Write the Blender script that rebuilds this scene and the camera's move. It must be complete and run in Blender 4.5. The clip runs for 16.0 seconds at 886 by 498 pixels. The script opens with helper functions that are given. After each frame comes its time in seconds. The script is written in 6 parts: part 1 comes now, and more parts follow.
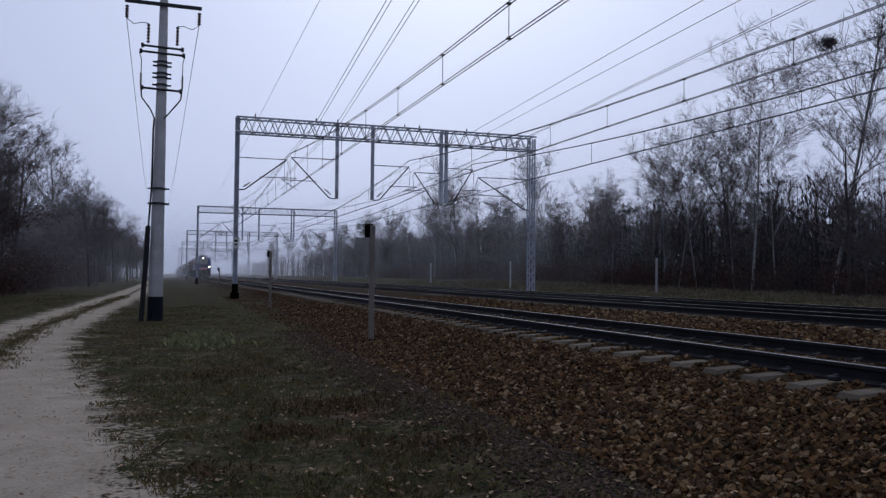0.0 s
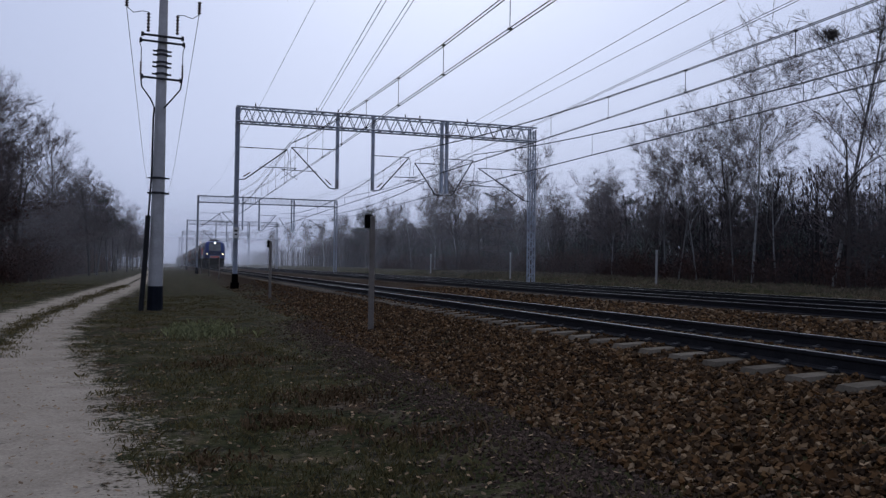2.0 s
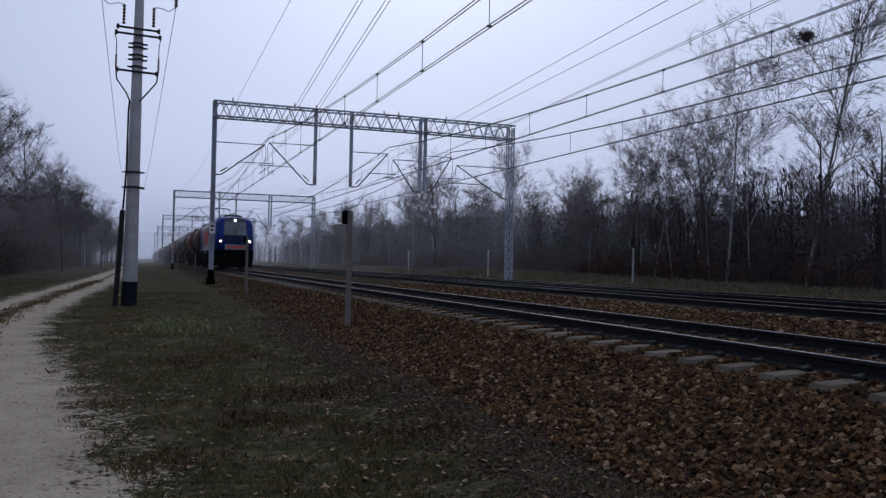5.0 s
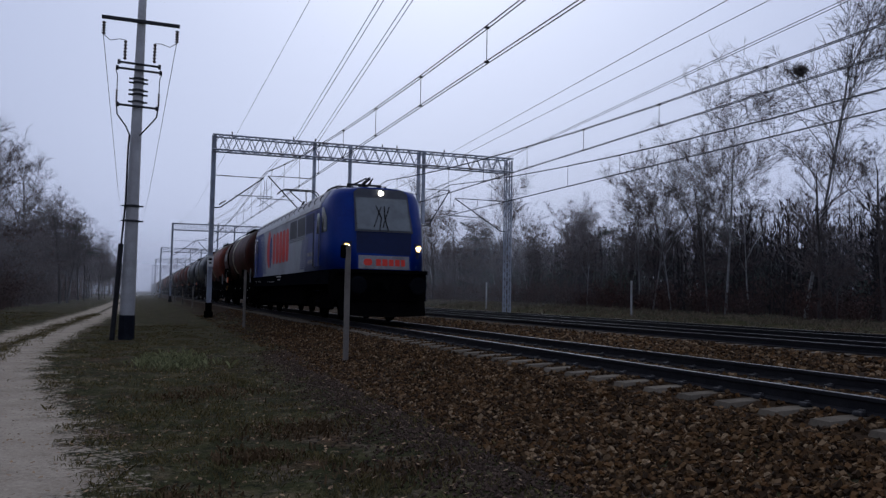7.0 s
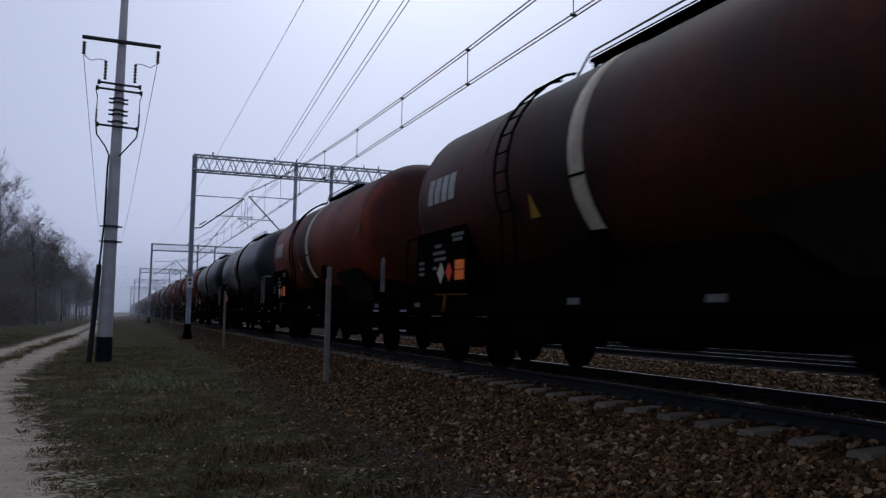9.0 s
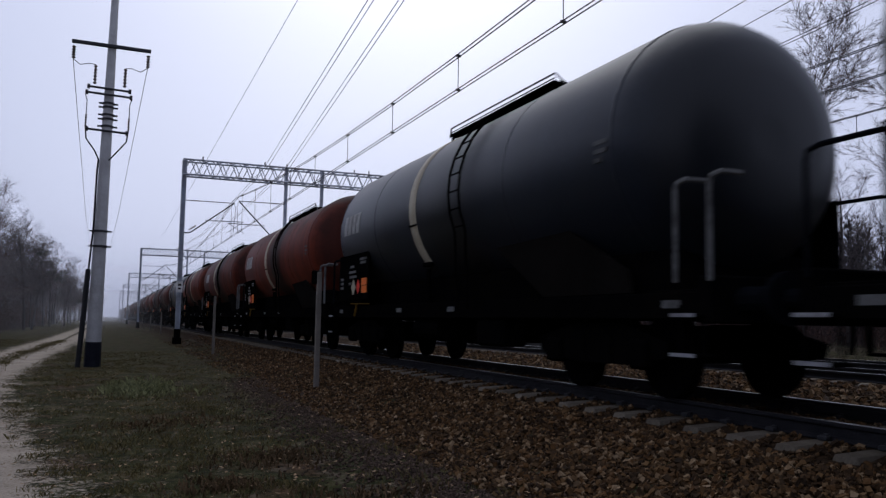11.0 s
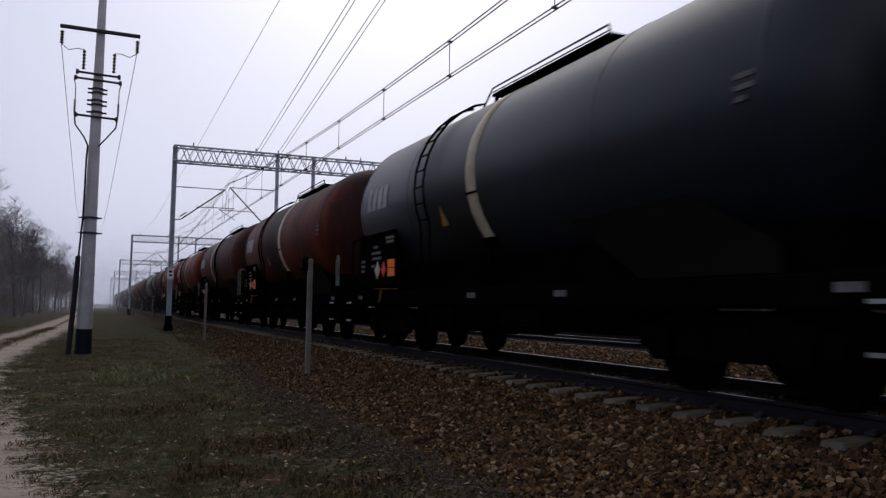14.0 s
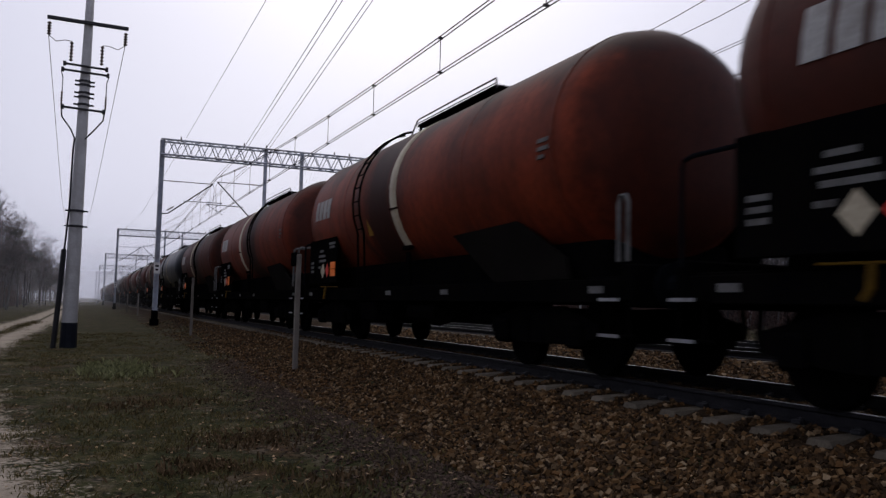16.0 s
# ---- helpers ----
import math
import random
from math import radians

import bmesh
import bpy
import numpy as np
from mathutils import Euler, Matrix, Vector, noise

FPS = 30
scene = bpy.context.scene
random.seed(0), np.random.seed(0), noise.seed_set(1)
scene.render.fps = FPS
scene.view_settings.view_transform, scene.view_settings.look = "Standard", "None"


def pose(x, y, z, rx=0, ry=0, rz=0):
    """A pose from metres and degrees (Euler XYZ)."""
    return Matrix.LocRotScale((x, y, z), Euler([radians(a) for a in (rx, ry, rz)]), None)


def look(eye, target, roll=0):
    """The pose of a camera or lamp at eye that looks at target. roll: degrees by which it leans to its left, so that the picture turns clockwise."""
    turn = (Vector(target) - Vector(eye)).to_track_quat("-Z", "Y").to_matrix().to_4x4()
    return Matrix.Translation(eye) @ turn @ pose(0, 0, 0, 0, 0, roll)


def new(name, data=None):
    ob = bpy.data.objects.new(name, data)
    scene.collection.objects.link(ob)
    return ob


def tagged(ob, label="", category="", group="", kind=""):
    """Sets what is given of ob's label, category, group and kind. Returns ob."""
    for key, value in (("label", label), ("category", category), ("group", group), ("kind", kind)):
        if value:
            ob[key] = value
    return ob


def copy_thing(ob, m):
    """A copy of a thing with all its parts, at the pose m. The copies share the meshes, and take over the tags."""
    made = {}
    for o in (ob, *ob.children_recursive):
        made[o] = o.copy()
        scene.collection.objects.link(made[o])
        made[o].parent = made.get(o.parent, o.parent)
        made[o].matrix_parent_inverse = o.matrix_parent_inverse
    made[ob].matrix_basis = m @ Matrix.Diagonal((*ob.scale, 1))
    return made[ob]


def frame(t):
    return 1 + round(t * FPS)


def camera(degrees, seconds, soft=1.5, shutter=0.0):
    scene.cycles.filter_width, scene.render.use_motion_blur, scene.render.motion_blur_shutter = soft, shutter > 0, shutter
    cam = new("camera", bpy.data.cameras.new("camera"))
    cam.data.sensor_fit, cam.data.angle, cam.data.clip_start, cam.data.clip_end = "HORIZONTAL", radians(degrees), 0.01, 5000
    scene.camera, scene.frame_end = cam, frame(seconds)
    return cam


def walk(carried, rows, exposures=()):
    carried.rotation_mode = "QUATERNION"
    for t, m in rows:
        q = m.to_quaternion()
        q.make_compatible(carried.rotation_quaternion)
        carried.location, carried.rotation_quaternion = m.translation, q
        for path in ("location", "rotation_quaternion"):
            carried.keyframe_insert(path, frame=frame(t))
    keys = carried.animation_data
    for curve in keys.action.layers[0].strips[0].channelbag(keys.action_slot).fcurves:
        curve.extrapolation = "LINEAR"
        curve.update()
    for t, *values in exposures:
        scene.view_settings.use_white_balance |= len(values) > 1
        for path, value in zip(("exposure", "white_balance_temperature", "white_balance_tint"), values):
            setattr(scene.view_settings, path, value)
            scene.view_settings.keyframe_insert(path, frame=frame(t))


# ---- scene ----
cam = camera(57.0, 16.0, soft=1.35, shutter=0.14)
# the camera is held in the hand at eye height beside the line and follows the train slowly
walk(cam, [
    (0.0, pose(-0.000, -0.000, 1.500, 91.88, 0, -18.61) @ pose(0, 0, 0, 0, 0, 0.53)),
    (0.5, pose(0.002, 0.009, 1.504, 91.63, 0, -18.55) @ pose(0, 0, 0, 0, 0, 0.63)),
    (1.0, pose(0.004, 0.002, 1.501, 91.40, 0, -18.32) @ pose(0, 0, 0, 0, 0, 0.81)),
    (1.5, pose(-0.004, 0.006, 1.506, 91.10, 0, -18.39) @ pose(0, 0, 0, 0, 0, 0.82)),
    (2.0, pose(0.005, 0.007, 1.502, 91.23, 0, -18.61) @ pose(0, 0, 0, 0, 0, 0.78)),
    (2.5, pose(0.012, 0.031, 1.495, 91.05, 0, -19.15) @ pose(0, 0, 0, 0, 0, 0.80)),
    (3.0, pose(0.017, 0.026, 1.497, 90.64, 0, -20.07) @ pose(0, 0, 0, 0, 0, 1.26)),
    (5.5, pose(0.023, 0.030, 1.500, 91.34, 0, -20.15) @ pose(0, 0, 0, 0, 0, 1.09)),
    (6.0, pose(0.017, 0.017, 1.512, 91.71, 0, -20.10) @ pose(0, 0, 0, 0, 0, 0.99)),
    (6.5, pose(0.019, 0.019, 1.516, 92.32, 0, -20.19) @ pose(0, 0, 0, 0, 0, 1.03)),
    (7.0, pose(0.014, 0.014, 1.532, 93.31, 0, -20.24) @ pose(0, 0, 0, 0, 0, 1.06)),
    (7.5, pose(-0.020, -0.022, 1.544, 93.66, 0, -20.29) @ pose(0, 0, 0, 0, 0, 1.03)),
    (8.0, pose(-0.021, -0.021, 1.551, 93.89, 0, -20.49) @ pose(0, 0, 0, 0, 0, 1.03)),
    (8.5, pose(0.019, 0.004, 1.537, 94.44, 0, -21.05) @ pose(0, 0, 0, 0, 0, 0.97)),
    (11.0, pose(0.006, -0.024, 1.541, 95.13, 0, -22.19) @ pose(0, 0, 0, 0, 0, 0.97)),
    (11.5, pose(0.006, -0.032, 1.549, 94.54, 0, -22.08) @ pose(0, 0, 0, 0, 0, 0.77)),
    (12.0, pose(0.051, -0.009, 1.546, 94.19, 0, -22.23) @ pose(0, 0, 0, 0, 0, 0.97)),
    (12.5, pose(0.042, -0.021, 1.530, 94.55, 0, -22.12) @ pose(0, 0, 0, 0, 0, 0.92)),
    (13.0, pose(0.041, -0.014, 1.546, 94.82, 0, -22.33) @ pose(0, 0, 0, 0, 0, 0.80)),
    (13.5, pose(0.048, -0.008, 1.544, 94.65, 0, -22.50) @ pose(0, 0, 0, 0, 0, 0.78)),
    (14.0, pose(0.024, -0.026, 1.545, 94.20, 0, -22.76) @ pose(0, 0, 0, 0, 0, 0.92)),
    (14.5, pose(0.033, -0.010, 1.526, 93.99, 0, -22.72) @ pose(0, 0, 0, 0, 0, 1.10)),
    (15.0, pose(0.014, -0.010, 1.523, 93.89, 0, -23.04) @ pose(0, 0, 0, 0, 0, 1.34)),
    (15.5, pose(0.011, -0.009, 1.533, 93.93, 0, -23.74) @ pose(0, 0, 0, 0, 0, 1.18)),
    (16.0, pose(0.002, -0.011, 1.535, 94.01, 0, -23.64) @ pose(0, 0, 0, 0, 0, 1.40)),], exposures=[(0.0, 0.0, 5950, 9), (3.0, 0.0, 5950, 9), (6.2, 0.0, 5950, 9), (7.7, -0.13, 5950, 9), (8.7, -0.12, 5950, 9), (10.8, 0.12, 6200, 10.5), (13.0, 0.18, 6500, 11), (16.0, 0.22, 6900, 11.5)])

# ---- light: an overcast, misty late afternoon ----
world = bpy.data.worlds.new("overcast_sky")
scene.world = world
world.use_nodes = True
wn, wl = world.node_tree.nodes, world.node_tree.links
wn.clear()
sky = wn.new("ShaderNodeTexSky")
sky.sky_type, sky.sun_disc = "NISHITA", False
sky.sun_elevation, sky.sun_rotation = radians(38), radians(20)
sky.air_density, sky.dust_density = 1.0, 6.0
grey = wn.new("ShaderNodeHueSaturation")
grey.inputs["Saturation"].default_value = 0.25
clear_bg, cloud_bg = wn.new("ShaderNodeBackground"), wn.new("ShaderNodeBackground")
clear_bg.inputs[1].default_value = 0.015
cloud_bg.inputs[0].default_value = (0.555, 0.60, 0.81, 1)
cloud_bg.inputs[1].default_value = 0.74
both, wout = wn.new("ShaderNodeAddShader"), wn.new("ShaderNodeOutputWorld")
wl.new(sky.outputs[0], grey.inputs["Color"])
wl.new(grey.outputs[0], clear_bg.inputs[0])
wl.new(clear_bg.outputs[0], both.inputs[0])
wl.new(cloud_bg.outputs[0], both.inputs[1])
wl.new(both.outputs[0], wout.inputs[0])
sun = new("sun", bpy.data.lights.new("sun", "SUN"))
sun.data.energy, sun.data.angle, sun.data.color = 0.5, radians(50), (1.0, 0.97, 0.93)
sun.matrix_world = look((20, 45, 90), (0, 0, 0))


# ---- materials ----
def material(name, build):
    m = bpy.data.materials.new(name)
    m.use_nodes = True
    nt = m.node_tree
    build(nt, nt.nodes["Principled BSDF"])
    return m


def node(nt, kind, **settings):
    n = nt.nodes.new(kind)
    for key, value in settings.items():
        n.inputs[key].default_value = value
    return n


def noisy(nt, scale, detail=4.0, rough=0.6, stretch=None):
    """A noise value in object space, in metres."""
    tc, n = nt.nodes.new("ShaderNodeTexCoord"), node(nt, "ShaderNodeTexNoise", Scale=scale, Detail=detail, Roughness=rough)
    if stretch:
        mp = nt.nodes.new("ShaderNodeMapping")
        mp.inputs["Scale"].default_value = stretch
        nt.links.new(tc.outputs["Object"], mp.inputs[0])
        nt.links.new(mp.outputs[0], n.inputs["Vector"])
    else:
        nt.links.new(tc.outputs["Object"], n.inputs["Vector"])
    return n.outputs["Fac"]


def ramp(nt, fac, *stops):
    r = nt.nodes.new("ShaderNodeValToRGB")
    while len(r.color_ramp.elements) < len(stops):
        r.color_ramp.elements.new(0.5)
    for e, (at, c) in zip(r.color_ramp.elements, stops):
        e.position, e.color = at, (*c, 1)
    nt.links.new(fac, r.inputs[0])
    return r.outputs[0]


def mixed(nt, fac, a, b, mode="MIX"):
    m = nt.nodes.new("ShaderNodeMix")
    m.data_type, m.blend_type = "RGBA", mode
    for value, slot in ((fac, m.inputs[0]), (a, m.inputs[6]), (b, m.inputs[7])):
        if isinstance(value, (int, float)):
            slot.default_value = value
        elif isinstance(value, tuple):
            slot.default_value = (*value, 1)
        else:
            nt.links.new(value, slot)
    return m.outputs[2]


def bump(nt, bsdf, height, strength=0.4, distance=0.02):
    b = node(nt, "ShaderNodeBump", Strength=strength, Distance=distance)
    nt.links.new(height, b.inputs["Height"])
    nt.links.new(b.outputs[0], bsdf.inputs["Normal"])


def oily_and_shaded(nt):
    """Dark residue spilt from the filling hatch amidships, with ragged runs down the sides, and painted shade on the
    tank ends.
    """
    place = nt.nodes.new("ShaderNodeTexCoord")
    axes = nt.nodes.new("ShaderNodeSeparateXYZ")
    nt.links.new(place.outputs["Object"], axes.inputs[0])
    def calc(op, x, y):
        m = nt.nodes.new("ShaderNodeMath")
        m.operation = op
        for value, slot in ((x, m.inputs[0]), (y, m.inputs[1])):
            if isinstance(value, float):
                slot.default_value = value
            else:
                nt.links.new(value, slot)
        return m.outputs[0]
    away = calc("MULTIPLY", calc("ABSOLUTE", calc("ADD", axes.outputs["Y"], 0.7), 0.0), -0.42)
    spill = calc("ADD", away, calc("MULTIPLY", noisy(nt, 1.1, 5.0, 0.65, stretch=(1, 1.8, 0.4)), 1.5))
    film = calc("ADD", calc("MULTIPLY", axes.outputs["Z"], 0.55), calc("MULTIPLY", noisy(nt, 0.8, 5.0, 0.65), 0.9))
    film = ramp(nt, calc("ADD", film, -1.95), (0.36, (0, 0, 0)), (0.72, (0.8, 0.8, 0.8)))
    spill = ramp(nt, spill, (0.02, (0, 0, 0)), (0.5, (0.9, 0.9, 0.9)))
    # the dished ends are darkened, their shade put into the colour
    ends = calc("ADD", calc("ABSOLUTE", axes.outputs["Y"], 0.0), calc("MULTIPLY", noisy(nt, 1.6, 4.0, 0.6), 0.5))
    ends = ramp(nt, calc("ADD", ends, -5.6), (0.42, (0, 0, 0)), (0.75, (0.72, 0.72, 0.72)))
    return mixed(nt, 1.0, mixed(nt, 1.0, spill, film, "LIGHTEN"), ends, "LIGHTEN")


def surface(name, dark, light, rough=0.7, metal=0.0, scale=3.0, fine=40.0, relief=0.25, stain=None, stretch=None, vary=0.0, island=False, spec=0.25, low=0.3, high=0.7, soot_and_shade=None):
    """Two scales of colour variation, a fine relief and, if given, stains of a third colour."""
    def build(nt, bsdf):
        colour = ramp(nt, noisy(nt, scale, stretch=stretch), (low, dark), (high, light))
        small = noisy(nt, fine, 3.0)
        colour = mixed(nt, 0.35, colour, ramp(nt, small, (0.3, tuple(c * 0.55 for c in dark)), (0.7, tuple(min(1, c * 1.25) for c in light))))
        if stain:
            colour = mixed(nt, ramp(nt, noisy(nt, scale * 0.45, 6.0, 0.7), (0.48, (0, 0, 0)), (0.66, (0.8, 0.8, 0.8))), colour, stain)
        if vary:
            source = nt.nodes.new("ShaderNodeNewGeometry").outputs["Random Per Island"] if island else nt.nodes.new("ShaderNodeObjectInfo").outputs["Random"]
            colour = mixed(nt, vary, colour, ramp(nt, source, (0.0, tuple(c * 0.35 for c in dark)), (1.0, tuple(min(1, c * 1.5) for c in light))))
        if soot_and_shade:
            colour = mixed(nt, oily_and_shaded(nt), colour, soot_and_shade)
        nt.links.new(colour, bsdf.inputs["Base Color"])
        bsdf.inputs["Roughness"].default_value, bsdf.inputs["Metallic"].default_value = rough, metal
        bsdf.inputs["Specular IOR Level"].default_value = spec
        bump(nt, bsdf, small, relief, 0.01)
    return material(name, build)


def glowing(name, colour, strength):
    def build(nt, bsdf):
        bsdf.inputs["Base Color"].default_value = (*colour, 1)
        bsdf.inputs["Emission Color"].default_value = (*colour, 1)
        bsdf.inputs["Emission Strength"].default_value = strength
    return material(name, build)


def haze_sheet_material(name, cover, thin=1.0):
    """A flat sheet standing in for mist: mostly clear, scattering the sky's light forwards and back, its haze thicker
    near the ground and among the trees.
    """
    m = bpy.data.materials.new(name)
    m.use_nodes = True
    nt = m.node_tree
    nt.nodes.clear()
    out, mix = nt.nodes.new("ShaderNodeOutputMaterial"), nt.nodes.new("ShaderNodeMixShader")
    half = nt.nodes.new("ShaderNodeMixShader")
    half.inputs[0].default_value = 0.5
    front, back, clear = nt.nodes.new("ShaderNodeBsdfDiffuse"), nt.nodes.new("ShaderNodeBsdfTranslucent"), nt.nodes.new("ShaderNodeBsdfTransparent")
    front.inputs[0].default_value = back.inputs[0].default_value = (0.97, 0.97, 1.0, 1)
    mix.inputs[0].default_value = cover
    sep = nt.nodes.new("ShaderNodeSeparateXYZ")
    tc = nt.nodes.new("ShaderNodeTexCoord")
    nt.links.new(tc.outputs["Object"], sep.inputs[0])
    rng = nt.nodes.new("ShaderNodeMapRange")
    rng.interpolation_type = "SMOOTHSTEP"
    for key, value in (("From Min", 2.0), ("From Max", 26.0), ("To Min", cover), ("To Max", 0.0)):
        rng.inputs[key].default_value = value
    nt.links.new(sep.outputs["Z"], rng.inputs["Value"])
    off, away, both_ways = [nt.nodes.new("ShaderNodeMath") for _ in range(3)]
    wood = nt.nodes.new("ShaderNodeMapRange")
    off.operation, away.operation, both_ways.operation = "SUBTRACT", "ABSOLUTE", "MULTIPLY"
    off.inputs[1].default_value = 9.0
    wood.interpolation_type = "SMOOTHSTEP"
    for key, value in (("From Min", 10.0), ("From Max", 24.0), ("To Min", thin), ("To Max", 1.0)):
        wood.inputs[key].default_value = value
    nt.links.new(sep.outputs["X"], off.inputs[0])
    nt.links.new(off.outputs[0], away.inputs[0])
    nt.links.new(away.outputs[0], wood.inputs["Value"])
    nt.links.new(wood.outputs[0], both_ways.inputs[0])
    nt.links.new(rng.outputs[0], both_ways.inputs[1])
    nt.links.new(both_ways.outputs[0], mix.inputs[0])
    for a, b in ((front.outputs[0], half.inputs[1]), (back.outputs[0], half.inputs[2]), (clear.outputs[0], mix.inputs[1]), (half.outputs[0], mix.inputs[2]), (mix.outputs[0], out.inputs[0])):
        nt.links.new(a, b)
    return m


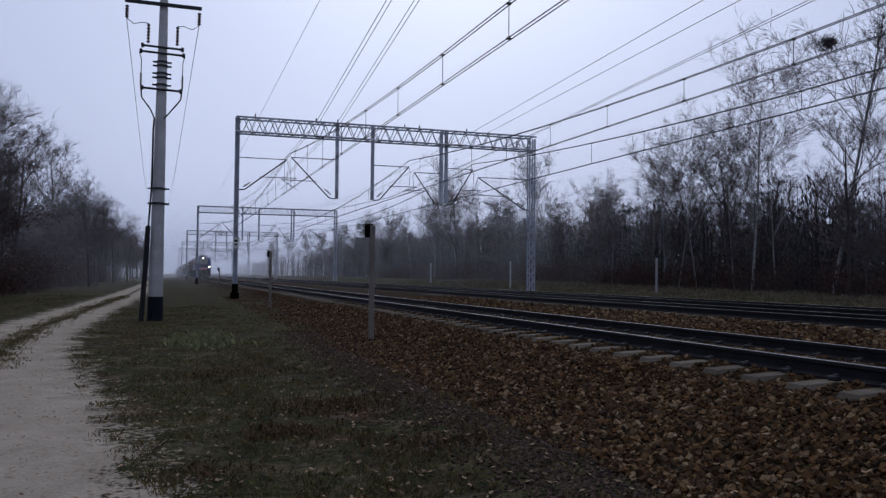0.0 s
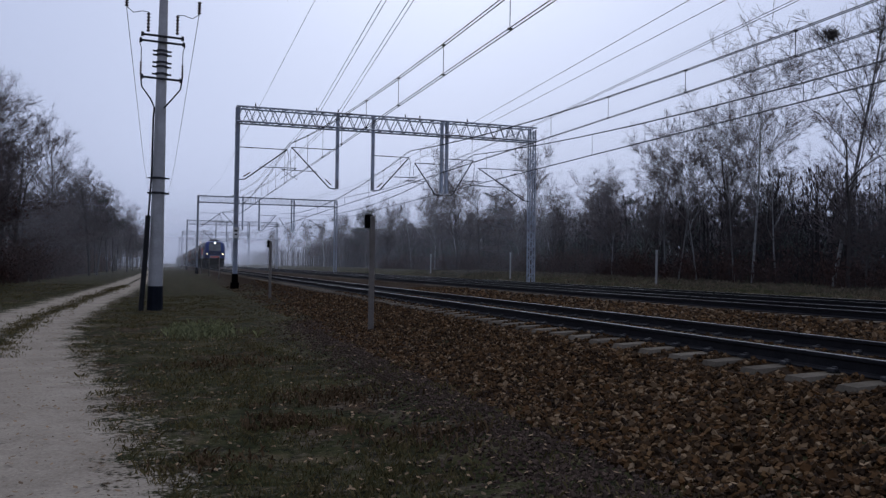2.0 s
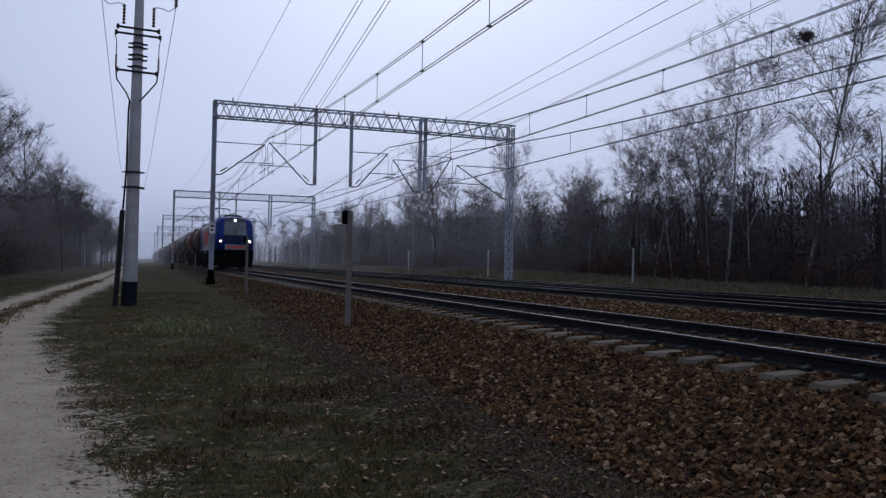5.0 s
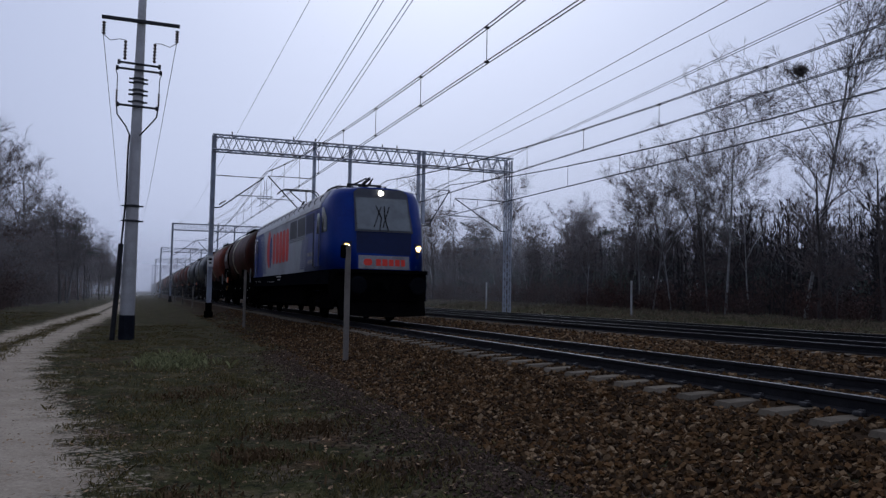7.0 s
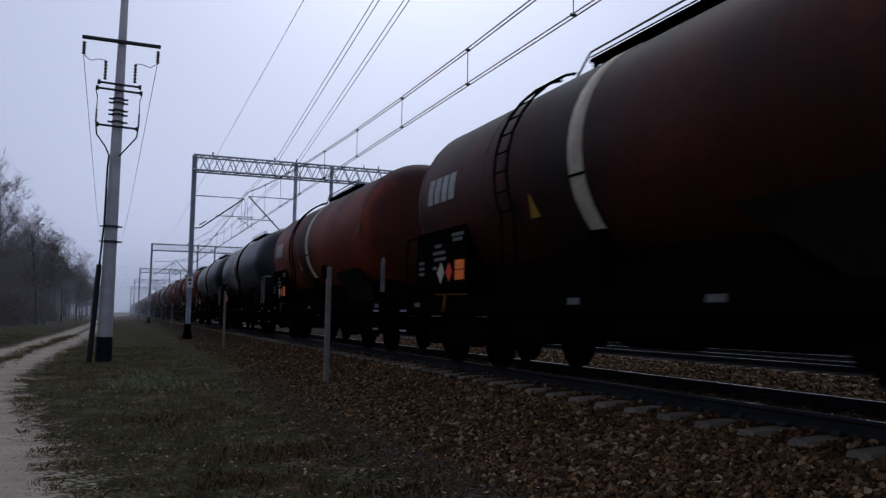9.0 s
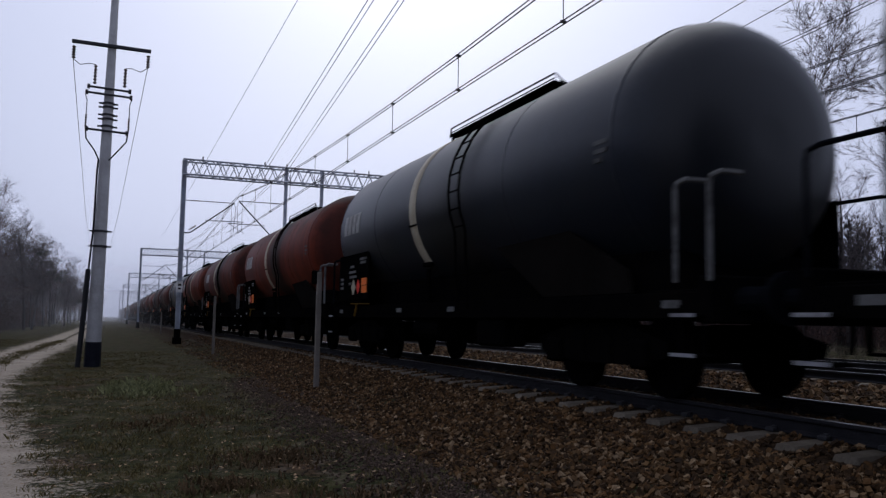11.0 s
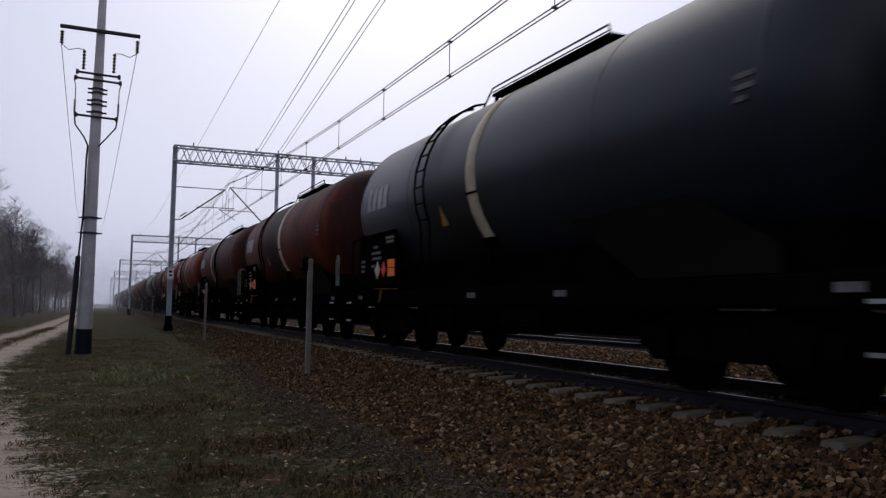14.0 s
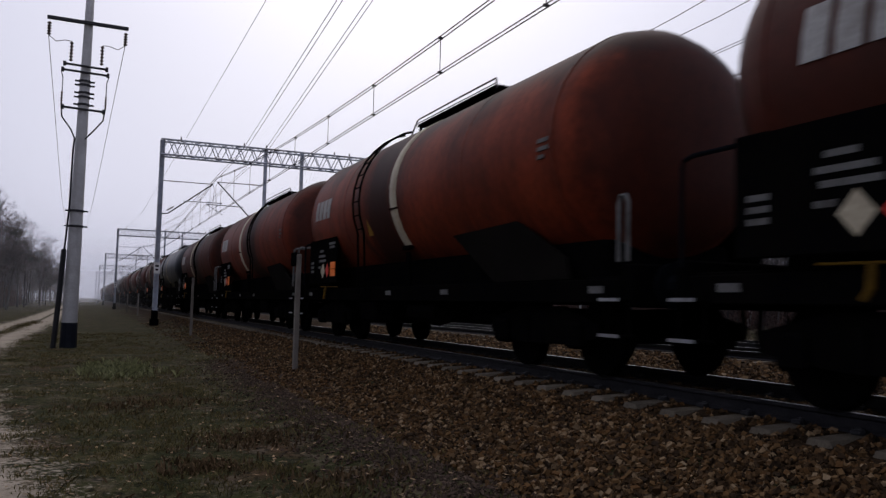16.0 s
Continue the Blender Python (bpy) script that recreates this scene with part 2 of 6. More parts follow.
M = {
    # bed darker than the stones: shade of the gaps painted into its colour
    "ballast_bed": surface("ballast_bed", (0.007, 0.0044, 0.0026), (0.042, 0.0255, 0.0138), 0.95, scale=16, fine=40, relief=1.0, spec=0.03),
    "gravel": surface("fine_dark_gravel", (0.022, 0.0148, 0.0112), (0.076, 0.052, 0.038), 0.9, scale=8, fine=50, relief=0.6, vary=0.5, island=True, spec=0.08),
    "rail_side": surface("dark_rail_steel", (0.006, 0.006, 0.008), (0.018, 0.017, 0.019), 0.7, 0.2, scale=6, fine=50, relief=0.3, spec=0.15),
    "rail_top": surface("worn_rail_head", (0.108, 0.1044, 0.1044), (0.1728, 0.1692, 0.1692), 0.32, 0.9, scale=4, fine=60, relief=0.05),
    "concrete": surface("weathered_concrete", (0.175, 0.172, 0.172), (0.315, 0.310, 0.308), 0.9, scale=2.2, fine=30, relief=0.35, stain=(0.115, 0.108, 0.103), vary=0.25),
    "steel": surface("galvanised_steel", (0.25, 0.275, 0.32), (0.44, 0.47, 0.53), 0.6, 0.1, scale=2.0, fine=50, relief=0.15, stain=(0.16, 0.13, 0.11)),
    "dark_steel": surface("dark_weathered_steel", (0.0189, 0.0189, 0.021), (0.042, 0.042, 0.0462), 0.6, 0.5, scale=5, fine=60, relief=0.15),
    # near-zero black: the deep shade under the train is put into this colour
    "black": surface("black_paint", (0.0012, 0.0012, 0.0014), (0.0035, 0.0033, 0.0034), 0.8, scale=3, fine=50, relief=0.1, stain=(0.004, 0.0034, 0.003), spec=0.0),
    "rubber": surface("black_cable", (0.0072, 0.0072, 0.0084), (0.018, 0.018, 0.0204), 0.6, scale=8, fine=60, relief=0.1, spec=0.15),
    "wire": surface("oxidised_wire", (0.05, 0.05, 0.055), (0.10, 0.10, 0.11), 0.6, 0.6, scale=3, fine=20, relief=0.0),
    "insulator": surface("brown_porcelain", (0.035, 0.022, 0.018), (0.07, 0.045, 0.036), 0.3, scale=10, fine=60, relief=0.05, spec=0.5),
    "white": surface("dirty_white_paint", (0.50, 0.49, 0.47), (0.72, 0.71, 0.68), 0.65, scale=3, fine=30, relief=0.1, stain=(0.34, 0.30, 0.26)),
    "bark": surface("dark_bark", (0.024, 0.0195, 0.0185), (0.076, 0.063, 0.057), 0.95, scale=4, fine=30, relief=0.8, vary=0.3, spec=0.05),
    "birch_bark": surface("birch_bark", (0.04725, 0.04462, 0.042), (0.2625, 0.252, 0.2415), 0.85, scale=3, fine=14, relief=0.4, stretch=(0.525, 0.525, 1.837), low=0.35, high=0.6),
    "twigs": surface("bare_twigs", (0.04463, 0.0357, 0.03421), (0.1116, 0.08925, 0.0833), 0.95, scale=2, fine=10, relief=0.0, vary=0.3, spec=0.05),
    "russet": surface("withered_leaves", (0.024, 0.0135, 0.0118), (0.062, 0.033, 0.026), 0.9, scale=1.5, fine=9, relief=0.0, vary=0.5, island=True, spec=0.05),
    "pine": surface("pine_needles", (0.016, 0.0255, 0.0190), (0.045, 0.064, 0.046), 0.9, scale=1.5, fine=9, relief=0.0, vary=0.4, island=True, spec=0.05),
    "blade": surface("dry_grass_blades", (0.036, 0.035, 0.012), (0.125, 0.098, 0.042), 0.9, scale=0.55, fine=6, relief=0.0, vary=0.55, island=True, spec=0.05),
    "rust": surface("rusty_dead_plants", (0.042, 0.029, 0.015), (0.100, 0.064, 0.034), 0.9, scale=1.5, fine=9, relief=0.0, vary=0.5, island=True, spec=0.05),
    "weed": surface("pale_weed", (0.055, 0.062, 0.024), (0.19, 0.19, 0.085), 0.8, scale=4, fine=20, relief=0.0, vary=0.5, island=True),
    "leaf": surface("fallen_leaf", (0.08, 0.048, 0.028), (0.224, 0.152, 0.088), 0.85, scale=4, fine=20, relief=0.1, vary=0.6, island=True, spec=0.1),
    "blue": surface("blue_train_paint", (0.0014, 0.0165, 0.125), (0.0022, 0.024, 0.175), 0.34, scale=1.2, fine=30, relief=0.02, stain=(0.003, 0.010, 0.11), spec=0.1),
    "grille": surface("grey_louvre_paint", (0.055, 0.057, 0.062), (0.095, 0.098, 0.105), 0.5, scale=2, fine=30, relief=0.05, spec=0.2),
    "silver": surface("silver_grey_train_paint", (0.255, 0.268, 0.288), (0.335, 0.350, 0.372), 0.4, 0.1, scale=1.0, fine=30, relief=0.03, stain=(0.162, 0.1586, 0.1586), spec=0.4),
    "roof": surface("pale_train_roof", (0.288, 0.288, 0.296), (0.4, 0.4, 0.408), 0.5, scale=1.5, fine=30, relief=0.1, stain=(0.192, 0.168, 0.152)),
    "red": surface("red_lettering_paint", (0.50, 0.022, 0.014), (0.62, 0.04, 0.022), 0.45, scale=2, fine=30, relief=0.03),
    "orange": surface("orange_plate", (0.75, 0.13, 0.012), (0.88, 0.19, 0.02), 0.55, scale=3, fine=40, relief=0.05),
    "yellow": surface("yellow_paint", (0.20, 0.105, 0.010), (0.29, 0.165, 0.018), 0.6, scale=3, fine=40, relief=0.05),
    "cream": surface("cream_band_paint", (0.31, 0.265, 0.18), (0.45, 0.395, 0.29), 0.6, scale=2, fine=24, relief=0.08, stain=(0.24, 0.2, 0.144)),
    "text": surface("faded_white_lettering", (0.072, 0.072, 0.069), (0.135, 0.132, 0.127), 0.7, scale=5, fine=30, relief=0.05, stain=(0.036, 0.033, 0.03), spec=0.1),
    "sleeper": surface("weathered_sleeper_concrete", (0.070, 0.058, 0.043), (0.135, 0.114, 0.086), 0.9, scale=2.2, fine=45, relief=0.35, stain=(0.055, 0.043, 0.030), vary=0.3, spec=0.1),
    "post": surface("brownish_post_concrete", (0.10, 0.088, 0.076), (0.175, 0.155, 0.135), 0.9, scale=3, fine=45, relief=0.35, stain=(0.05, 0.042, 0.035), vary=0.2, spec=0.1),
    # plate darkened to carry the shade below the tank
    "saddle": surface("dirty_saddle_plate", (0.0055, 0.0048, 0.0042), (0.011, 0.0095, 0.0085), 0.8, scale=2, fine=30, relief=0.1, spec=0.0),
    "straw": surface("dry_straw_grass", (0.058, 0.048, 0.034), (0.150, 0.122, 0.085), 0.9, scale=0.7, fine=6, relief=0.0, vary=0.5, island=True, spec=0.05),
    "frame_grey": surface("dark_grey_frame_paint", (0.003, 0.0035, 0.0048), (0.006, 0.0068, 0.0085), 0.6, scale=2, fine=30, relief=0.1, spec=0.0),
    "tank_red": surface("red_brown_tank_paint", (0.040, 0.0080, 0.0046), (0.136, 0.0255, 0.0125), 0.55, low=0.38, high=0.62, scale=0.9, fine=9, relief=0.05, stain=(0.024, 0.0075, 0.005), stretch=(1, 2.4, 0.3), vary=0.25, spec=0.08, soot_and_shade=(0.011, 0.006, 0.005)),
    "tank_brown": surface("dark_brown_tank_paint", (0.027, 0.0066, 0.0042), (0.070, 0.0155, 0.0088), 0.55, scale=0.9, fine=9, relief=0.05, stain=(0.018, 0.008, 0.006), stretch=(1, 2.4, 0.3), vary=0.25, spec=0.08, soot_and_shade=(0.010, 0.006, 0.005)),
    "tank_grey": surface("black_grey_tank_paint", (0.0042, 0.0064, 0.0108), (0.0100, 0.0142, 0.0215), 0.40, scale=1.1, fine=14, relief=0.05, stain=(0.0105, 0.01125, 0.01275), stretch=(0.75, 1.65, 0.2625), vary=0.2, spec=0.25, soot_and_shade=(0.006, 0.0065, 0.0075)),
    "pale_post": surface("pale_post_concrete", (0.26, 0.25, 0.24), (0.40, 0.39, 0.375), 0.9, scale=3, fine=45, relief=0.3, stain=(0.18, 0.165, 0.15), vary=0.2, spec=0.1),
    "panel_white": surface("faded_off_white_paint", (0.27, 0.265, 0.25), (0.40, 0.39, 0.37), 0.7, scale=4, fine=30, relief=0.05, stain=(0.16, 0.14, 0.125), spec=0.1),
    "tar": surface("blue_black_tar", (0.005, 0.006, 0.0095), (0.014, 0.016, 0.022), 0.75, scale=4, fine=30, relief=0.2, stain=(0.016, 0.017, 0.022), spec=0.05),
    "handle": surface("dirty_yellow_paint", (0.085, 0.045, 0.006), (0.13, 0.072, 0.010), 0.7, scale=3, fine=40, relief=0.05, stain=(0.03, 0.02, 0.01), spec=0.05),
    "panel": surface("grimy_pale_panel", (0.17, 0.17, 0.18), (0.26, 0.26, 0.27), 0.6, scale=3, fine=30, relief=0.05, stain=(0.11, 0.10, 0.10), spec=0.15),
    "visor": surface("dark_grey_cab_paint", (0.030, 0.033, 0.042), (0.050, 0.054, 0.066), 0.5, scale=2, fine=30, relief=0.05, spec=0.2),
    "navy": surface("dull_navy_paint", (0.0022, 0.0075, 0.040), (0.0034, 0.011, 0.058), 0.42, scale=1.5, fine=30, relief=0.03, stain=(0.004, 0.006, 0.024), spec=0.2),
    "tank_bright": surface("worn_red_tank_paint", (0.058, 0.0095, 0.0046), (0.190, 0.0330, 0.0130), 0.55, low=0.38, high=0.62, scale=0.9, fine=9, relief=0.05, stain=(0.034, 0.009, 0.006), stretch=(1, 2.4, 0.3), vary=0.2, spec=0.08, soot_and_shade=(0.013, 0.006, 0.005)),
    # darker than bark and twigs: the wood's inner shade is in this colour
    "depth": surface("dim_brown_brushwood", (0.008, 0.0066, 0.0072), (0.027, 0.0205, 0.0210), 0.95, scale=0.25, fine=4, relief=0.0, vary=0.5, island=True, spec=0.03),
    "lamp_ring": glowing("headlamp_bulb_glow", (1.0, 0.62, 0.20), 1.0),
    "lamp_on": glowing("headlamp_lit", (1.0, 0.84, 0.50), 18.0),
    "lamp_top": glowing("top_lamp_lit", (1.0, 0.86, 0.60), 30.0),
}


def crushed(source):
    """Broken stone of many tones, from nearly black to pale."""
    def build(nt, bsdf):
        pick = nt.nodes.new("ShaderNodeNewGeometry").outputs["Random Per Island"] if source == "island" else nt.nodes.new("ShaderNodeObjectInfo").outputs["Random"]
        tone = ramp(nt, pick, (0.0, (0.005, 0.0034, 0.0022)), (0.3, (0.028, 0.0150, 0.0064)), (0.5, (0.104, 0.050, 0.0165)), (0.62, (0.029, 0.0180, 0.0095)), (0.84, (0.128, 0.070, 0.027)), (1.0, (0.26, 0.185, 0.110)))
        grain = noisy(nt, 45.0, 3.0)
        nt.links.new(mixed(nt, 0.3, tone, ramp(nt, grain, (0.3, (0.010, 0.006, 0.0035)), (0.7, (0.095, 0.056, 0.027)))), bsdf.inputs["Base Color"])
        bsdf.inputs["Roughness"].default_value, bsdf.inputs["Specular IOR Level"].default_value = 0.85, 0.08
        bump(nt, bsdf, grain, 0.3, 0.01)
    return build


M["stone"] = material("crushed_stone", crushed("island"))
M["stone_piece"] = material("crushed_stone_piece", crushed("object"))


def glass(nt, bsdf):
    # grey-blue base stands in for the sky reflected in the windscreen
    nt.links.new(ramp(nt, noisy(nt, 2.0), (0.3, (0.050, 0.060, 0.064)), (0.7, (0.085, 0.10, 0.105))), bsdf.inputs["Base Color"])
    bsdf.inputs["Roughness"].default_value = 0.06
    bsdf.inputs["Specular IOR Level"].default_value = 0.8


M["glass"] = material("dark_cab_glass", glass)
M["side_glass"] = surface("black_side_glass", (0.006, 0.007, 0.009), (0.012, 0.014, 0.017), 0.12, scale=2, fine=20, relief=0.0, spec=0.5)


def turf_colour(nt, bsdf):
    """Trodden turf: green, brown and bare greyish patches with litter."""
    turf = ramp(nt, noisy(nt, 0.9, 6.0, 0.7), (0.34, (0.066, 0.040, 0.023)), (0.46, (0.020, 0.022, 0.0085)), (0.55, (0.037, 0.037, 0.0145)), (0.68, (0.098, 0.073, 0.042)))
    bare = ramp(nt, noisy(nt, 2.1, 8.0, 0.78), (0.52, (0, 0, 0)), (0.62, (0.8, 0.8, 0.8)))
    turf = mixed(nt, bare, turf, (0.098, 0.077, 0.056))
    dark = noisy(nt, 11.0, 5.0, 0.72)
    # near-black painted into the relief's hollows, as shade between the tufts
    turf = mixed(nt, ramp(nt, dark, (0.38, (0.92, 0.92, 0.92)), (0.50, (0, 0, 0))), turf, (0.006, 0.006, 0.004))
    fleck = noisy(nt, 26.0, 4.0, 0.72)
    turf = mixed(nt, ramp(nt, fleck, (0.60, (0, 0, 0)), (0.67, (0.85, 0.85, 0.85))), turf, (0.150, 0.116, 0.076))
    bsdf.inputs["Roughness"].default_value, bsdf.inputs["Specular IOR Level"].default_value = 0.95, 0.03
    bump(nt, bsdf, dark, 0.9, 0.04)
    return turf


def meadow(nt, bsdf):
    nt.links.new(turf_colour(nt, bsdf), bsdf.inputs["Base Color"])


def sandy_turf(nt, bsdf):
    """Bare sand where wheels run, breaking up into turf and pebbles towards the edges."""
    worn = nt.nodes.new("ShaderNodeAttribute")
    worn.attribute_name = "worn"
    total = worn.outputs["Fac"]
    for scale, weight in ((1.3, 0.7), (5.0, 0.65), (20.0, 0.65)):
        m = nt.nodes.new("ShaderNodeMath")
        m.operation = "MULTIPLY_ADD"
        nt.links.new(noisy(nt, scale, 4.0, 0.65), m.inputs[0])
        m.inputs[1].default_value = weight
        nt.links.new(total, m.inputs[2])
        total = m.outputs[0]
    edge = ramp(nt, total, (0.86, (0, 0, 0)), (1.12, (1, 1, 1)))
    sand = ramp(nt, noisy(nt, 1.2, 5.0, 0.65), (0.3, (0.225, 0.185, 0.138)), (0.7, (0.385, 0.328, 0.254)))
    sand = mixed(nt, 0.35, sand, ramp(nt, noisy(nt, 30.0, 3.0), (0.3, (0.10, 0.085, 0.068)), (0.7, (0.33, 0.29, 0.245))))
    sand = mixed(nt, ramp(nt, noisy(nt, 9.0, 5.0, 0.7), (0.60, (0, 0, 0)), (0.70, (0.75, 0.75, 0.75))), sand, (0.07, 0.058, 0.045))
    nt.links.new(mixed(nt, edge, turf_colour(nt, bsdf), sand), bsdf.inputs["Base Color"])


M["path"] = material("worn_sandy_path", sandy_turf)
M["meadow"] = material("trodden_autumn_turf", meadow)


# ---- building helpers ----
class Shape:
    """Vertices and faces collected piece by piece, made into one mesh."""

    def __init__(self):
        self.v, self.f, self.mi = [], [], []

    def add(self, verts, faces, slot=0):
        k = len(self.v)
        self.v.extend(tuple(p) for p in verts)
        self.f.extend(tuple(i + k for i in face) for face in faces)
        self.mi.extend([slot] * len(faces))
        return self

    def box(self, x0, x1, y0, y1, z0, z1, bevel=0.0, slot=0):
        """A box with chamfered upright and level edges."""
        b = min(bevel, (x1 - x0) * 0.45, (y1 - y0) * 0.45, (z1 - z0) * 0.45)
        if b <= 0:
            p = [(x, y, z) for z in (z0, z1) for x, y in ((x0, y0), (x1, y0), (x1, y1), (x0, y1))]
            return self.add(p, [(3, 2, 1, 0), (4, 5, 6, 7), (0, 1, 5, 4), (1, 2, 6, 5), (2, 3, 7, 6), (3, 0, 4, 7)], slot)
        p = []
        for z, i in ((z0, b), (z0 + b, 0), (z1 - b, 0), (z1, b)):
            xa, xb, ya, yb = x0 + i, x1 - i, y0 + i, y1 - i
            c = b if i == 0 else b * 0.5
            p += [(xa + c, ya, z), (xb - c, ya, z), (xb, ya + c, z), (xb, yb - c, z), (xb - c, yb, z), (xa + c, yb, z), (xa, yb - c, z), (xa, ya + c, z)]
        f = [tuple(range(7, -1, -1)), tuple(range(24, 32))]
        f += [(r * 8 + i, r * 8 + (i + 1) % 8, r * 8 + 8 + (i + 1) % 8, r * 8 + 8 + i) for r in range(3) for i in range(8)]
        return self.add(p, f, slot)

    def tube(self, points, radii, n=8, slot=0, caps=True):
        """A round bar along points; radii: one number or one a point."""
        pts = [Vector(p) for p in points]
        rs = radii if isinstance(radii, (list, tuple)) else [radii] * len(pts)
        v, last = [], None
        for i, p in enumerate(pts):
            d = (pts[min(i + 1, len(pts) - 1)] - pts[max(i - 1, 0)]).normalized()
            side = last if last is not None else (Vector((0, 0, 1)) if abs(d.z) < 0.9 else Vector((1, 0, 0)))
            a = (side - d * side.dot(d)).normalized()
            last, b = a, d.cross(a)
            v += [p + (a * math.cos(2 * math.pi * j / n) + b * math.sin(2 * math.pi * j / n)) * rs[i] for j in range(n)]
        f = [(i * n + j, i * n + (j + 1) % n, (i + 1) * n + (j + 1) % n, (i + 1) * n + j) for i in range(len(pts) - 1) for j in range(n)]
        if caps:
            f += [tuple(range(n - 1, -1, -1)), tuple(range((len(pts) - 1) * n, len(pts) * n))]
        return self.add(v, f, slot)

    def loft(self, rings, closed=True, caps=True, slot=0):
        n = len(rings[0])
        v = [p for ring in rings for p in ring]
        f = [(i * n + j, i * n + (j + 1) % n, (i + 1) * n + (j + 1) % n, (i + 1) * n + j) for i in range(len(rings) - 1) for j in range(n if closed else n - 1)]
        if caps:
            f += [tuple(range(n - 1, -1, -1)), tuple(range((len(rings) - 1) * n, len(rings) * n))]
        return self.add(v, f, slot)

    def slab(self, outline, thick):
        """A flat polygon in space given thickness along the vector thick."""
        t, n = Vector(thick), len(outline)
        v = [Vector(p) for p in outline] + [Vector(p) + t for p in outline]
        return self.add(v, [tuple(range(n)), tuple(range(2 * n - 1, n - 1, -1))] + [(j, n + j, n + (j + 1) % n, (j + 1) % n) for j in range(n)])

    def mesh(self, name, *mats, smooth=False):
        me = bpy.data.meshes.new(name)
        me.from_pydata(self.v, [], self.f)
        for m in mats:
            me.materials.append(m)
        me.polygons.foreach_set("material_index", self.mi)
        if smooth:
            me.polygons.foreach_set("use_smooth", [len(f) <= 4 for f in self.f])
        me.update()
        return me


def solid(shape):
    """Turns the faces of a shape outwards."""
    bm = bmesh.new()
    bm.from_mesh(shape)
    bmesh.ops.recalc_face_normals(bm, faces=bm.faces)
    bm.to_mesh(shape)
    bm.free()
    return shape


def thing(name, label, category, group="", kind="", at=None):
    ob = new(name)
    ob.empty_display_size = 0.2
    if at is not None:
        ob.matrix_basis = at
    return tagged(ob, label, category, group, kind)


def part(name, shape, mats, parent, label="", smooth=False, fix=True):
    mats = mats if isinstance(mats, (list, tuple)) else [mats]
    me = shape.mesh(name, *mats, smooth=smooth)
    ob = new(name, solid(me) if fix else me)
    ob.parent = parent
    return tagged(ob, label)


def single(name, shape, mats, label, category, group="", kind="", smooth=False, fix=True):
    mats = mats if isinstance(mats, (list, tuple)) else [mats]
    me = shape.mesh(name, *mats, smooth=smooth)
    return tagged(new(name, solid(me) if fix else me), label, category, group, kind)


RAIL = 0.75            # top of the rails
NEAR, MID, FAR = 6.58, 13.52, 17.35   # middle lines of the three tracks


def lerp_table(table, a):
    for (a0, b0), (a1, b1) in zip(table, table[1:]):
        if a <= a1:
            return b0 + (b1 - b0) * max(0.0, (a - a0) / (a1 - a0))
    return table[-1][1]


CROSS = [(-120, 1.2), (-30, 0.5), (-12, 0.25), (-6, 0.08), (-4, 0.0), (0, 0.0), (2.2, 0.05), (2.9, 0.1), (4.95, 0.51), (5.35, 0.522), (5.62, 0.582), (7.55, 0.582), (7.85, 0.545), (8.4, 0.54), (9.6, 0.46), (11.6, 0.50), (12.2, 0.545), (12.6, 0.582), (18.3, 0.582), (18.7, 0.545), (18.9, 0.54),
         (19.8, 0.45), (21.5, 0.30), (23.5, 0.45), (26.0, 0.95), (29.0, 1.05), (60, 1.3), (200, 1.6)]


def ground_height(x, y):
    if 2.2 < x < 4.95:
        toe = min(4.0, max(2.3, 2.45 + 0.05 * (y - 4.7)))
        x0 = x
        x = 2.2 + (x - 2.2) / (toe - 2.2) * 0.7 if x <= toe else 2.9 + 2.05 * ((x - toe) / (4.95 - toe)) ** 1.7
        return slope_height(x, x0, y)
    return slope_height(x, x, y)


def slope_height(x, x0, y):
    far = max(0.0, min(1.0, (y - 20) / 40)) * 0.12 * max(0.0, 1 - abs(x - 1.5) / 4.0)
    z = lerp_table(CROSS, x) + far
    if x0 > 21.5:
        z -= (1 - max(0.0, min(1.0, (y - 14) / 46))) * 0.55 * min(1.0, (x0 - 21.5) / 4)
    if x0 < 4.6 or 20.5 < x0 < 400:
        z += 0.05 * noise.noise((x0 * 0.35, y * 0.35, 0.3)) + 0.02 * noise.noise((x0 * 1.7, y * 1.7, 4.0))
    return z


PATH_LINE = [(-14, -0.6), (0, -0.9), (5.9, -1.45), (11, -2.1), (17.2, -2.95), (23, -3.25), (30, -3.2), (42, -2.9), (56, -2.6), (90, -2.4), (400, -2.2)]


def path_middle(y):
    return lerp_table(PATH_LINE, y)


# ---- ground ----
def steps(*runs):
    """Ascending values from (start, end, step) runs."""
    out = []
    for a, b, s in runs:
        k = max(1, round((b - a) / s))
        out += [a + (b - a) * i / k for i in range(k)]
    return out + [runs[-1][1]]


def sheet(xs, ys, height):
    s = Shape()
    n = len(xs)
    s.add([(x, y, height(x, y)) for y in ys for x in xs], [(j * n + i, j * n + i + 1, (j + 1) * n + i + 1, (j + 1) * n + i) for j in range(len(ys) - 1) for i in range(n - 1)])
    return s


